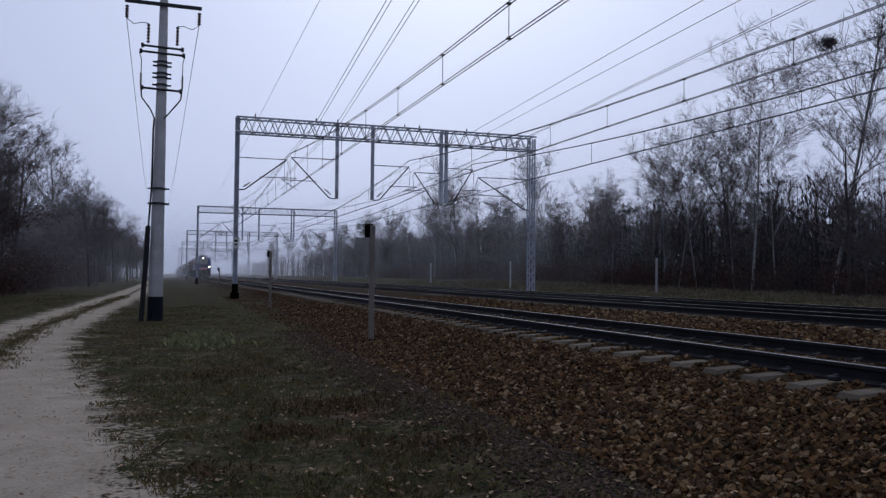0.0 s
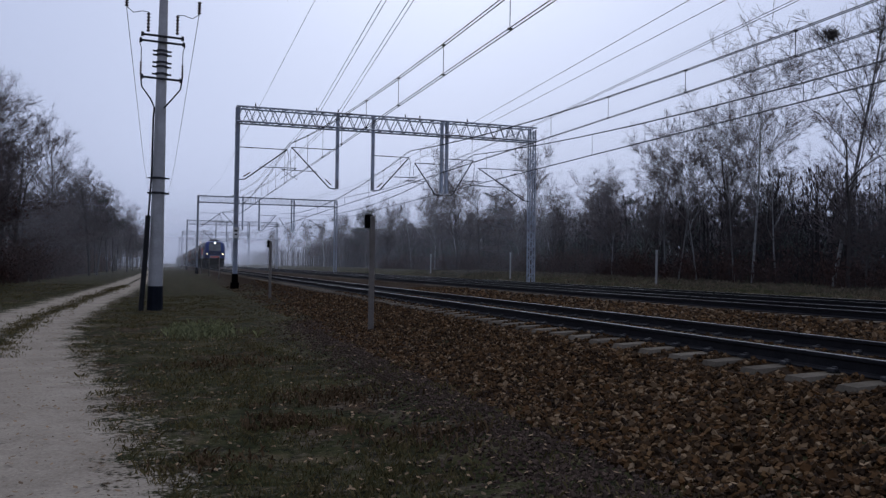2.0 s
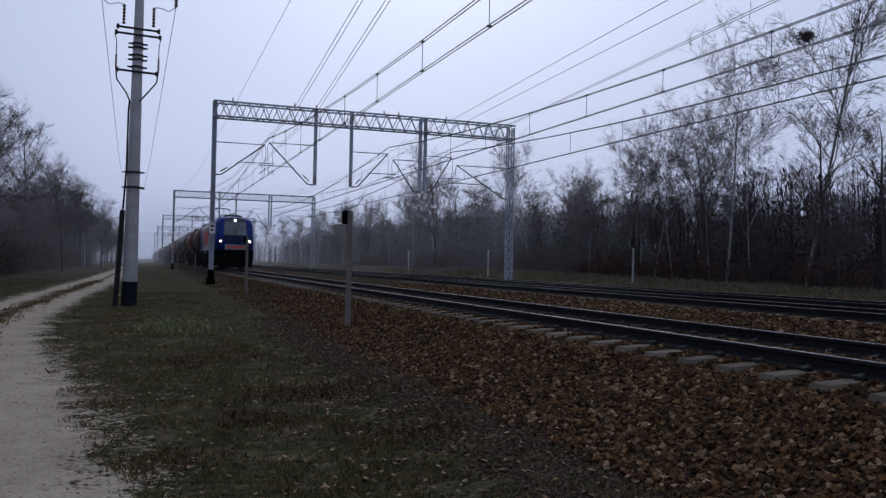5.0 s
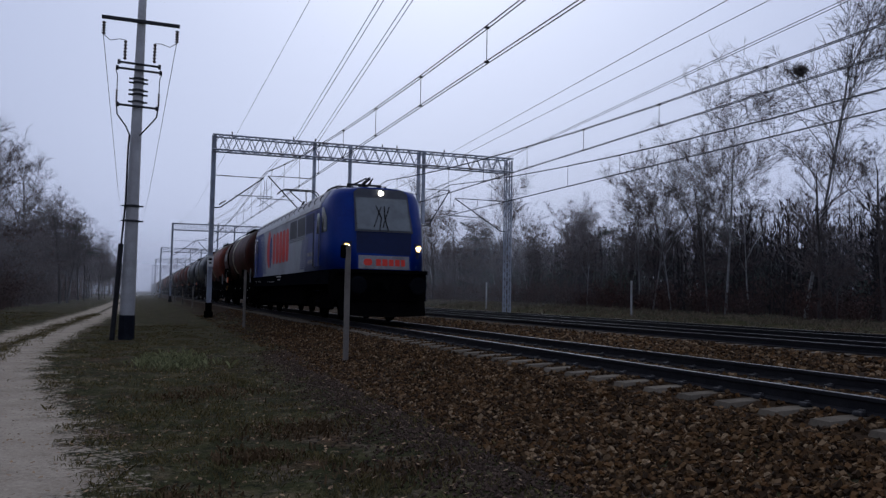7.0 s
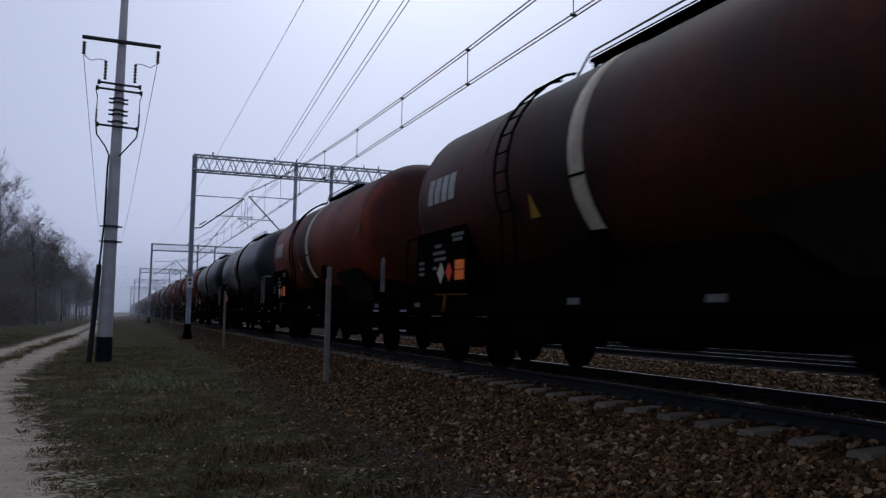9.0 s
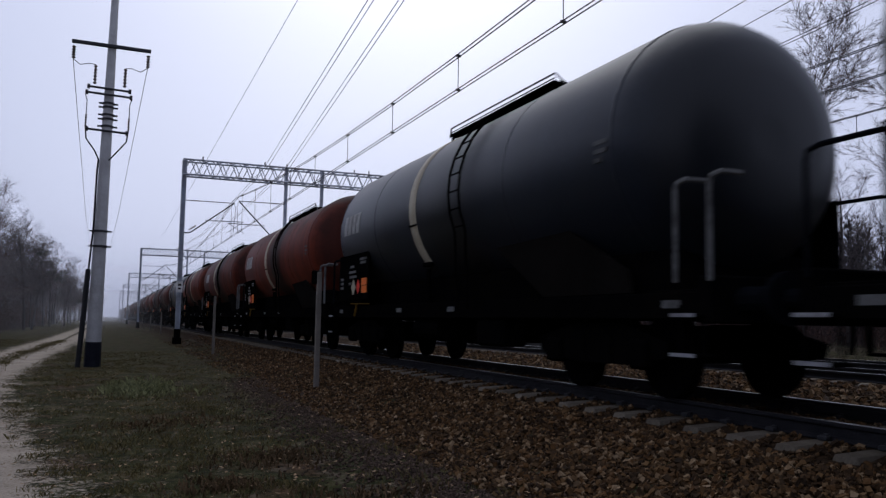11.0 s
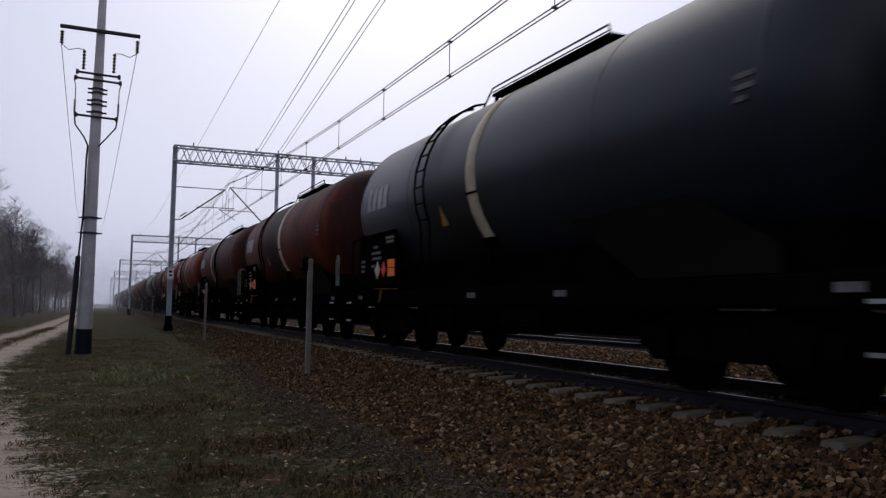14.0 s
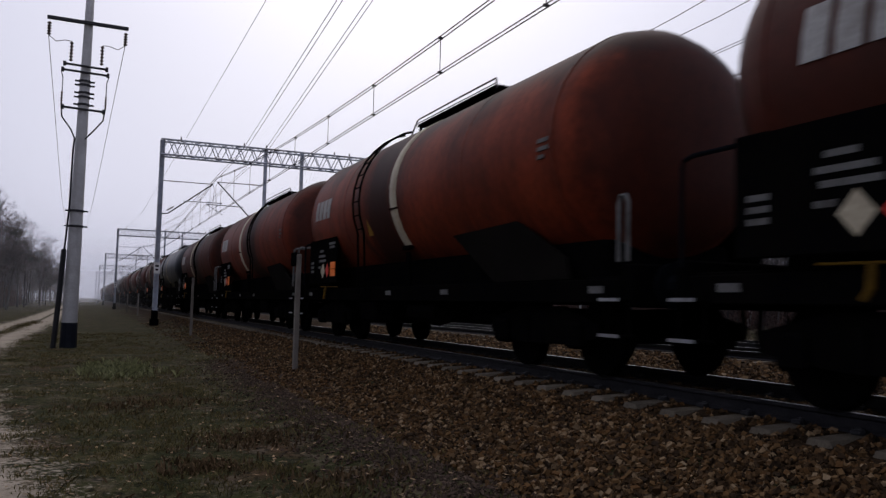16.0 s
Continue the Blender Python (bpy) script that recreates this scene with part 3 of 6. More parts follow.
def build_ground():
    xs = steps((-900, -120, 260), (-120, -30, 15), (-30, -8, 2), (-8, 5, 0.25), (5, 29, 0.6), (29, 60, 3), (60, 200, 35), (200, 900, 350))
    ys = steps((-400, -40, 90), (-40, -30, 5), (-30, 0, 0.5), (0, 30, 0.4), (30, 70, 1.2), (70, 200, 8), (200, 1500, 200))
    single("ground", sheet(xs, ys, lambda x, y: ground_height(x, y) - (0.05 if abs(x - path_middle(y)) < 2.0 and -14 < y < 190 else 0) - (0.06 if 4.7 < x < 19.2 else 0.05 if 3.3 < x <= 4.7 and y < 1 else 0)), M["meadow"], "uneven autumn grass and bare earth beside the line", "ground", kind="structure", smooth=True, fix=False)
    # pale sand, one broad strip close by that parts into two wheel ruts
    s, cols, worn = Shape(), 44, []
    ys = steps((-14, 0, 0.25), (0, 24, 0.15), (24, 60, 0.4), (60, 200, 3))
    for y in ys:
        split = min(1.0, max(0.0, (y - 8) / 9))
        for i in range(cols + 1):
            u = -2.4 + 4.8 * i / cols
            x = path_middle(y) + u
            rut = math.exp(-((abs(u) - 0.72) / 0.3) ** 2)
            s.v.append((x, y, ground_height(x, y) + (0.012 - 0.010 * rut + (0.02 if y < 1 else 0) if abs(u) < 2.3 else -0.03)))
            crown = split * max(0.0, 1 - abs(u) / 0.5)
            worn.append(max(-1.2, min(0.55, (1.25 - 0.22 * split - abs(u)) * (0.62 if u < 0 else 0.5) - crown * 0.75)))
    for j in range(len(ys) - 1):
        for i in range(cols):
            k = j * (cols + 1) + i
            s.f.append((k, k + 1, k + cols + 2, k + cols + 1))
            s.mi.append(0)
    track = single("path", s, M["path"], "pale sandy two-rut track through the grass", "path", kind="structure", smooth=True, fix=False)
    track.data.attributes.new("worn", "FLOAT", "POINT").data.foreach_set("value", worn)
    # ballast under the three tracks
    xs = [2.9, 3.2, 3.5, 3.8, 4.1, 4.4, 4.7, 4.95, 5.35, 5.62, 6.58, 7.55, 7.85, 8.6, 9.2, 9.8, 10.4, 11.0, 11.6, 12.2, 12.6, 13.0, 14.0, 15.0, 15.7, 16.4, 17.4, 18.3, 18.7, 18.9, 19.5, 19.9]
    ys = steps((-40, -12, 2), (-12, 30, 0.35), (30, 80, 2), (80, 400, 20))
    def bed(x, y):
        edge = -0.09 if x < 2.95 or x > 19.8 else 0.0
        return ground_height(x, y) + edge + (0.0 if x > 5 else 0.02 * noise.noise((x * 3, y * 3, 1.0)))
    bed_ob = single("ballast_bed", sheet(xs, ys, bed), M["ballast_bed"], "brown crushed-stone railway ballast", "ballast", kind="structure", smooth=False, fix=False)
    # loose stones
    rng = random.Random(5)
    def stone(s, x, y, z, r):
        m = Euler((rng.uniform(-0.9, 0.9), rng.uniform(-0.9, 0.9), rng.uniform(0, 6.283))).to_matrix()
        ax, ay, az = r * rng.uniform(0.7, 1.35), r * rng.uniform(0.6, 1.0), r * rng.uniform(0.4, 0.8)
        v = []
        for sz in (-1, 1):
            for sx, sy in ((-1, -1), (1, -1), (1, 1), (-1, 1)):
                p = m @ Vector((sx * ax * rng.uniform(0.45, 1.1), sy * ay * rng.uniform(0.45, 1.1), sz * az * rng.uniform(0.6, 1.1)))
                v.append((x + p.x, y + p.y, z + p.z))
        s.add(v, [(3, 2, 1, 0), (4, 5, 6, 7), (0, 1, 5, 4), (1, 2, 6, 5), (2, 3, 7, 6), (3, 0, 4, 7)])
    s = Shape()
    for y0, y1, per in ((1.2, 7, 1000), (7, 12, 760), (12, 18, 420), (18, 28, 270), (28, 50, 100)):
        for _ in range(int((y1 - y0) * 2.5 * per)):
            x, y = 2.75 + 2.30 * rng.random() ** 0.8, rng.uniform(y0, y1)
            toe = 2.45 + 0.05 * (y - 4.7)
            if x < toe + 0.25 and rng.random() < 0.75 or x < 3.0:
                continue
            stone(s, x, y, bed(x, y) + rng.uniform(-0.015, 0.035), rng.uniform(0.013, 0.031))
    # stones packed between the sleeper ends
    for _ in range(5200):
        y = 2.0 + 26 * rng.random() ** 1.3
        if abs((y - 5.30 + 0.3) % 0.6 - 0.3) < 0.16:
            continue
        x = rng.uniform(4.85, 5.7)
        stone(s, x, y, bed(x, y) + rng.uniform(0.0, 0.028), rng.uniform(0.015, 0.031))
    for _ in range(5200):
        x, y = rng.uniform(5.9, 7.25), 2.0 + 24 * rng.random() ** 1.3
        stone(s, x, y, bed(x, y) + rng.uniform(-0.01, 0.012), rng.uniform(0.015, 0.033))
    for y0, y1, per in ((1, 14, 90), (14, 30, 40)):
        for _ in range(int((y1 - y0) * 3.6 * per)):
            x, y = rng.uniform(8.0, 12.3), rng.uniform(y0, y1) + 6
            stone(s, x, y, bed(x, y) + rng.uniform(0, 0.03), rng.uniform(0.03, 0.055))
    tagged(part("loose_stones", s, M["stone"], bed_ob, fix=False), kind="stuff")
    # a strip of larger stones that lie singly on the shoulder
    kinds = []
    for _ in range(10):
        one = Shape()
        stone(one, 0, 0, 0, 0.034)
        kinds.append(one.mesh("stone", M["stone_piece"]))
    for i in range(290):
        x, y = rng.uniform(3.4, 5.0), 3.2 + 7.5 * rng.random()
        ob = new("stone", kinds[i % 10])
        ob.parent = bed_ob
        ob.matrix_basis = pose(x, y, bed(x, y) + 0.035, rng.uniform(-30, 30), rng.uniform(-30, 30), rng.uniform(0, 360)) @ Matrix.Diagonal((rng.uniform(0.7, 1.3), rng.uniform(0.7, 1.3), rng.uniform(0.7, 1.2), 1))
    # fine dark gravel along the foot of the slope
    s = Shape()
    for _ in range(14000):
        y = 2.5 + 18 * rng.random() ** 1.4
        x = 2.55 + 0.035 * y + rng.gauss(0, 0.38)
        stone(s, x, y, ground_height(x, y) + 0.008, rng.uniform(0.008, 0.02))
    single("gravel_strip", s, M["gravel"], "fine dark purplish gravel at the foot of the ballast", "gravel", kind="stuff", fix=False)


build_ground()


# ---- tracks ----
def rail_ring(x, y, z):
    half = [(0.0, 0.0), (0.033, -0.003), (0.036, -0.014), (0.036, -0.036), (0.009, -0.05), (0.009, -0.125), (0.03, -0.14), (0.07, -0.152), (0.07, -0.16)]
    return [(x + a, y, z + b) for a, b in half] + [(x - a, y, z + b) for a, b in reversed(half[1:])]


def build_tracks():
    sleeper = Shape()
    prof = [(-1.31, -0.045), (-1.28, 0.014), (-0.95, 0.03), (-0.5, 0.035), (-0.3, -0.01), (0.3, -0.01), (0.5, 0.035), (0.95, 0.03), (1.28, 0.014), (1.31, -0.045)]
    rings = []
    for x, z in prof:
        rings.append([(x, -0.14, z - 0.2), (x, -0.125, z - 0.04), (x, -0.10, z), (x, 0.10, z), (x, 0.125, z - 0.04), (x, 0.14, z - 0.2)])
    sleeper.loft(rings)
    sleeper_mesh = solid(sleeper.mesh("sleeper", M["sleeper"]))
    clip = Shape()
    clip.box(-0.035, 0.035, -0.05, 0.05, 0, 0.04, 0.008)
    clip.box(-0.05, -0.01, -0.03, 0.03, 0.03, 0.055, 0.008)
    clip_mesh = clip.mesh("rail_clip", M["dark_steel"])
    for middle, single_from, single_to, label in ((NEAR, -6, 44, "heavily used railway track on concrete sleepers in brown ballast"), (MID, 4, 40, "second railway track with dark rusty rails"), (FAR, 10, 34, "outer railway track with dark rusty rails")):
        t = thing("railway_track", label, "railway track", "three parallel tracks", at=pose(middle, 0, RAIL))
        for side in (-1, 1):
            s = Shape()
            s.loft([rail_ring(side * 0.7535, y, 0) for y in (-60, 0, 30, 120, 420)], slot=0)
            n = 17
            for k in range(4):
                for j in (0, n - 1):
                    s.mi[k * n + j] = 1
            part("rail", s, [M["rail_side"], M["rail_top"]], t, fix=True)
        rest = Shape()
        k0, k1 = -50, 420
        for k in range(k0, k1):
            y = 5.44 + 0.6 * k - 0.14
            if not (single_from < y < single_to):
                if y > -16 and y < 120:
                    rest.box(-1.3, 1.3, y - 0.13, y + 0.13, -0.36, -0.19, 0.02)
                continue
            ob = new("sleeper", sleeper_mesh)
            ob.parent, ob.location = t, (0, y, -0.195)
            if middle == NEAR and y < 26:
                for side in (-1, 1):
                    for inner in (-1, 1):
                        c = new("rail_clip", clip_mesh)
                        c.parent, c.matrix_basis = t, pose(side * 0.7535 + inner * 0.1, y, -0.16, 0, 0, 0 if inner > 0 else 180)
        tagged(part("far_sleepers", rest, M["sleeper"], t, fix=False), kind="stuff")


build_tracks()


# ---- overhead line ----
LEG_L, LEG_R, TOP = 3.5, 21.3, 10.15


def lattice(s, a, b, size, bay, r=0.022, chord=0.045):
    """A square lattice girder between two points on a level or upright line."""
    a, b = Vector(a), Vector(b)
    d = (b - a)
    length = d.length
    d.normalize()
    u = Vector((0, 1, 0))
    w = d.cross(u)
    h = size / 2
    corners = [u * h + w * h, u * h - w * h, -u * h - w * h, -u * h + w * h]
    for c in corners:
        s.tube([a + c, b + c], chord, 4)
    k = max(2, round(length / bay))
    for i in range(k):
        p, q, m = a + d * (length * i / k), a + d * (length * (i + 1) / k), a + d * (length * (i + 0.5) / k)
        for j in range(4):
            c0, c1 = corners[j], corners[(j + 1) % 4]
            s.tube([p + c0, m + c1], r, 4, caps=False)
            s.tube([m + c1, q + c0], r, 4, caps=False)


def insulator(s, a, b, r=0.055, n=6):
    a, b = Vector(a), Vector(b)
    pts, rs = [], []
    for i in range(n):
        for f, q in ((0.1, 0.45), (0.5, 1.0), (0.9, 0.45)):
            pts.append(a.lerp(b, (i + f) / n))
            rs.append(r * q)
    s.tube(pts, rs, 8)


def cantilever(parent, x_mast, x_wire, z_low=4.3 + 1.5, z_high=6.75 + 1.0, z_wire=6.55, side=1):
    """A swinging bracket from a mast: an upper stay, a slanting tube and a steady arm."""
    s = Shape()
    tip = Vector((x_wire, 0, z_high))
    s.tube([(x_mast, 0, z_low), (x_mast + side * 0.35, 0, z_low + 0.04), tuple(tip)], 0.035, 6)
    s.tube([(x_mast, 0, z_high), tuple(tip)], 0.022, 6)
    low = Vector((x_mast, 0, z_low)).lerp(tip, 0.42)
    s.tube([tuple(low), (x_wire + side * 0.55, 0, low.z + 0.02)], 0.022, 6)
    s.tube([(x_wire + side * 0.5, 0, low.z), (x_wire - side * 0.35, 0, z_wire + 0.02)], 0.015, 5)
    s.tube([(x_wire, 0, z_high), (x_wire + 0.09 * side, 0, z_high - 0.3), (x_wire, 0, z_wire)], 0.012, 5)
    br = part("bracket", s, M["dark_steel"], parent)
    i = Shape()
    insulator(i, Vector((x_mast, 0, z_low)).lerp(tip, 0.1), Vector((x_mast, 0, z_low)).lerp(tip, 0.24))
    part("insulator", i, M["insulator"], br)
    i = Shape()
    insulator(i, (x_mast + side * 0.35, 0, z_high), (x_mast + side * 0.8, 0, z_high), 0.045)
    part("insulator", i, M["insulator"], br)


WIRES = ((NEAR - 0.2, 6.25, 8.3), (MID - 0.1, 6.38, 8.3), (FAR + 0.1, 6.45, 8.3))


def build_portal():
    g = thing("catenary_portal", "grey lattice steel portal carrying the overhead wires across three tracks", "catenary portal", "portals along the line")
    s = Shape()
    s.box(-0.12, -0.085, -0.17, 0.17, 0.9, TOP, 0)
    s.box(0.085, 0.12, -0.17, 0.17, 0.9, TOP, 0)
    s.box(-0.085, 0.085, -0.015, 0.015, 0.9, TOP, 0)
    leg = part("leg", s, M["steel"], g, "grey steel column with a white number plate")
    leg.location = (LEG_L, 0, 0)
    b = Shape()
    b.box(-0.22, 0.22, -0.22, 0.22, -0.1, 0.5, 0.03).box(-0.16, 0.16, -0.2, 0.2, 0.5, 0.95, 0.03)
    part("footing", b, M["black"], leg, "black-painted footing")
    p = Shape()
    p.box(-0.16, 0.16, -0.21, -0.19, 2.9, 3.5, 0.0)
    part("plate", p, M["white"], leg, "small white plate with unreadable marks")
    p = Shape()
    p.box(-0.09, 0.09, -0.214, -0.21, 3.25, 3.36).box(-0.07, 0.07, -0.214, -0.21, 3.06, 3.16)
    part("plate_mark", p, M["black"], g).location = (LEG_L, 0, 0)
    s = Shape()
    lattice(s, (0, 0, 0.2), (0, 0, TOP - 0.1), 0.34, 0.55)
    leg = part("lattice_leg", s, M["steel"], g)
    leg.location = (LEG_R, 0, 0)
    s = Shape()
    lattice(s, (LEG_L - 0.1, 0, TOP - 0.42), (LEG_R + 0.15, 0, TOP - 0.42), 0.82, 0.72, 0.024, 0.05)
    part("beam", s, M["steel"], g, "zigzag lattice beam")
    for x, z in ((9.08, 5.85), (11.17, 5.85)):
        s = Shape()
        s.box(x - 0.09, x + 0.09, -0.09, 0.09, z, TOP, 0.01)
        part("drop_post", s, M["steel"], g)
    s = Shape()
    s.box(15.3, 15.46, -0.12, 0.12, 5.85, TOP, 0.01).box(15.62, 15.78, -0.12, 0.12, 5.85, TOP, 0.01)
    part("drop_post", s, M["steel"], g, "doubled drop post")
    (x1, c1, m1), (x2, c2, m2), (x3, c3, m3) = WIRES
    cantilever(g, LEG_L + 0.1, x1 - 0.15, 6.15, 7.95, c1)
    cantilever(g, 9.0, x1 + 0.1, 5.85, 8.1, c1, -1)
    cantilever(g, 11.25, x2 - 0.05, 5.85, 7.9, c2)
    cantilever(g, 15.35, x2 + 0.3, 5.75, 7.6, c2, -1)
    cantilever(g, 15.75, x3 - 0.05, 5.75, 7.95, c3)
    cantilever(g, LEG_R - 0.15, x3 + 0.3, 5.6, 7.5, c3, -1)
    for x in (4.45, 7.85, 9.1, 13.1, 14.0, 17.0):
        s = Shape()
        s.tube([(x, 0, TOP), (x, 0, TOP + 0.28)], 0.035, 6)
        part("pin_insulator", s, M["insulator"], g)
    return g


portal = build_portal()
portal.matrix_basis = pose(0, 46.18, 0)
for y in (108.7, 171.2, 233.5, 296.0):
    copy_thing(portal, pose(0, y, 0))
copy_thing(portal, pose(0, -16.3, 0))
SPANS = (-16.3, 46.18, 108.7, 171.2, 233.5, 296.0)


def wire_run(points, r=0.011):
    s = Shape()
    s.tube(points, r, 5)
    return s


def build_wires():
    for x, zc, zm in WIRES:
        g = thing("contact_line", "messenger and contact wires with short droppers above a track", "overhead wire", "contact lines")
        ms, drops = [], []
        for y0, y1 in zip(SPANS, SPANS[1:]):
            for i in range(14):
                f = i / 14
                ms.append((x, y0 + (y1 - y0) * f, zm - 5.3 * f * (1 - f)))
            for i in range(15):
                f = (i + 0.5) / 15
                drops.append((y0 + (y1 - y0) * f, zm - 5.3 * f * (1 - f)))
        for side in (-0.045, 0.045):
            part("messenger_wire", wire_run([(a + side, b, c) for a, b, c in ms], 0.013), M["wire"], g, fix=False)
            part("contact_wire", wire_run([(x + side, y, zc) for y in SPANS], 0.012), M["wire"], g, fix=False)
        for y, z in drops:
            if y > 80:
                continue
            s = wire_run([(x, y, zc + 0.02), (x, y, z)], 0.009)
            s.box(x - 0.05, x + 0.05, y - 0.015, y + 0.015, z - 0.03, z + 0.02).box(x - 0.05, x + 0.05, y - 0.015, y + 0.015, zc - 0.015, zc + 0.03)
            part("dropper", s, M["dark_steel"], g, fix=False)
    # feeder wires that cross slantwise from the beam over the viewer
    for end, near in (((4.62, 46.18, 10.2), (3.98, 19.5, 9.45)), ((7.80, 46.18, 10.1), (5.58, 18.9, 9.45)), ((7.98, 46.18, 10.1), (5.70, 18.7, 9.45)), ((9.0, 46.18, 10.12), (6.27, 18.5, 9.45)), ((9.18, 46.18, 10.12), (6.39, 18.4, 9.45)),
                      ((17.14, 46.18, 10.1), (14.2, 17.2, 9.45)), ((18.25, 46.18, 10.19), (15.2, 16.75, 9.45)), ((20.65, 46.18, 10.02), (16.95, 16.1, 9.45)), ((20.8, 46.18, 10.02), (17.1, 15.9, 9.45))):
        r = 0.0115 if end[0] > 5 else 0.008
        a, b = Vector(end), Vector(near)
        c = b + (b - a) * 1.6
        c.z = b.z + 0.3
        far = Vector((a.x - 0.4, 108.7, 10.1))
        single("feeder_wire", wire_run([tuple(c), tuple(b), tuple(a), tuple(a.lerp(far, 0.5) - Vector((0, 0, 0.9))), tuple(far)], r), M["wire"], "thin bare feeder wire slung between the portals", "wire", "feeder wires", fix=False)


build_wires()


# ---- pole, posts ----
def build_pole():
    g = thing("utility_pole", "tall tapered concrete pole with crossarms and a black cable", "utility pole", at=pose(-0.36, 27.2, -0.07, 0, 0.45, 0) @ Matrix.Diagonal((1.03, 1, 1.045, 1)))
    s = Shape()
    s.tube([(0, 0, -0.3), (0, 0, 0.9), (0, 0, 11.9)], [0.225, 0.215, 0.10], 10)
    part("shaft", s, M["concrete"], g, smooth=True)
    s = Shape()
    s.tube([(0, 0, -0.1), (0, 0, 0.75), (0, 0, 0.8)], [0.236, 0.224, 0.219], 10)
    part("base_coating", s, M["tar"], g, "tarred black base")
    s = Shape()
    s.box(-1.12, 1.12, -0.2, -0.1, 9.58, 9.68, 0.01)
    part("crossarm", s, M["dark_steel"], g)
    for z, a, b in ((8.33, -0.62, 0.62), (8.15, -0.66, 0.66), (7.05, -0.60, 0.60)):
        s = Shape()
        s.tube([(a, -0.17, z), (b, -0.17, z - 0.03)], 0.035, 6)
        s.tube([(a, -0.17, z), (a + 0.08, -0.17, z)], 0.075, 8).tube([(b - 0.08, -0.17, z - 0.03), (b, -0.17, z - 0.03)], 0.075, 8)
        part("bracket", s, M["dark_steel"], g)
    for z in (7.9, 7.78, 7.55, 7.42, 7.2, 4.05, 3.6):
        s = Shape()
        r = 0.225 - 0.0104 * z + 0.03
        s.tube([(0, 0, z - 0.03), (0, 0, z + 0.03)], r, 10)
        s.box(-r - 0.1, r + 0.1, -0.04, 0.04, z - 0.02, z + 0.02)
        part("clamp", s, M["dark_steel"], g)
    for side in (-1, 1):
        for top, low, r, k in (((1.05, -0.15, 9.5), (1.05, -0.15, 9.1), 0.07, 5), ((0.42, -0.17, 8.4), (0.42, -0.17, 9.0), 0.06, 6), ((0.6, -0.17, 7.1), (0.6, -0.17, 7.5), 0.04, 5)):
            s = Shape()
            insulator(s, (side * top[0], *top[1:]), (side * low[0], *low[1:]), r, k)
            part("insulator", s, M["insulator"], g)
        s = Shape()
        s.tube([(side * 1.05, -0.15, 9.1), (side * 0.85, -0.15, 8.95), (side * 0.6, -0.16, 9.02), (side * 0.42, -0.17, 9.0)], 0.012, 5)
        part("cable", s, M["rubber"], g)
        s = Shape()
        s.tube([(side * 0.66, -0.17, 8.1), (side * 0.6, -0.17, 7.9), (side * 0.6, -0.17, 7.5)], 0.014, 5)
        part("cable", s, M["rubber"], g)
        s = Shape()
        s.tube([(side * 0.6, -0.17, 7.1), (side * 0.56, -0.2, 6.75), (side * 0.3, -0.22, 6.4), (side * 0.18 if side < 0 else 0.1, -0.2, 6.15)], 0.022, 6)
        part("cable", s, M["rubber"], g)
    s = Shape()
    s.tube([(-0.18, -0.2, 6.15), (-0.2, -0.2, 5.8), (-0.2, -0.2, 4.1), (-0.26, -0.2, 2.9)], 0.028, 6)
    s.tube([(-0.27, -0.2, 2.9), (-0.32, -0.22, 1.5), (-0.4, -0.24, -0.1)], 0.075, 8)
    part("cable_duct", s, M["rubber"], g, "thick black cable duct down to the ground")
    s = Shape()
    for side in (-1, 1):
        s = wire_run([(side * 1.08 - 0.29, 27.05, 9.42), (side * 1.0 - 0.7, 60, 8.3), (side * 0.95 - 1.1, 95, 8.9)], 0.011)
        single("aerial_wire", s, M["wire"], "thin sagging power wire between the poles", "wire", "pole wires", fix=False)
    far = thing("utility_pole", "thin concrete pole in the mist with a short crossarm", "utility pole", at=pose(-1.1, 95, 0))
    s = Shape()
    s.tube([(0, 0, 0), (0, 0, 9.6)], [0.2, 0.1], 8)
    part("shaft", s, M["concrete"], far)
    s = Shape()
    s.box(-1.1, 1.1, -0.06, 0.06, 9.0, 9.1, 0.01)
    part("crossarm", s, M["dark_steel"], far)
    return g


build_pole()


def build_posts():
    for x, y, h, head, label in ((3.86, 15.9, 2.28, True, "thin weathered concrete marker post with a small black box on top"), (3.95, 33.7, 2.3, True, "thin concrete marker post with a dark head"),
                                 (4.0, 69.5, 1.8, True, "thin concrete marker post in the grass"), (4.0, 87, 1.8, False, "thin concrete marker post in the grass"), (4.0, 107, 1.8, False, "thin concrete marker post in the grass"),
                                 (25.6, 39, 2.0, False, "pale concrete post on the bank"), (24.6, 57, 2.0, False, "pale concrete post on the bank"), (25.0, 78, 2.0, False, "pale concrete post on the bank")):
        z = ground_height(x, y)
        g = thing("marker_post", label, "marker post", "posts along the line", at=pose(x, y, z))
        s = Shape()
        s.box(-0.05, 0.05, -0.045, 0.045, -0.2, h, 0.012)
        part("post", s, M["post"] if x < 20 else M["pale_post"], g)
        if head:
            s = Shape()
            s.box(-0.125, 0.02, -0.02, 0.16, h - 0.24, h + 0.03, 0.02)
            b = part("head", s, M["black"], g, "black metal box")
            s = Shape()
            s.tube([(-0.095, -0.02, h - 0.1), (-0.095, -0.04, h - 0.1)], 0.03, 10)
            part("lens", s, M["frame_grey"], b)


build_posts()


# ---- train ----
TRAIN_X = 6.5


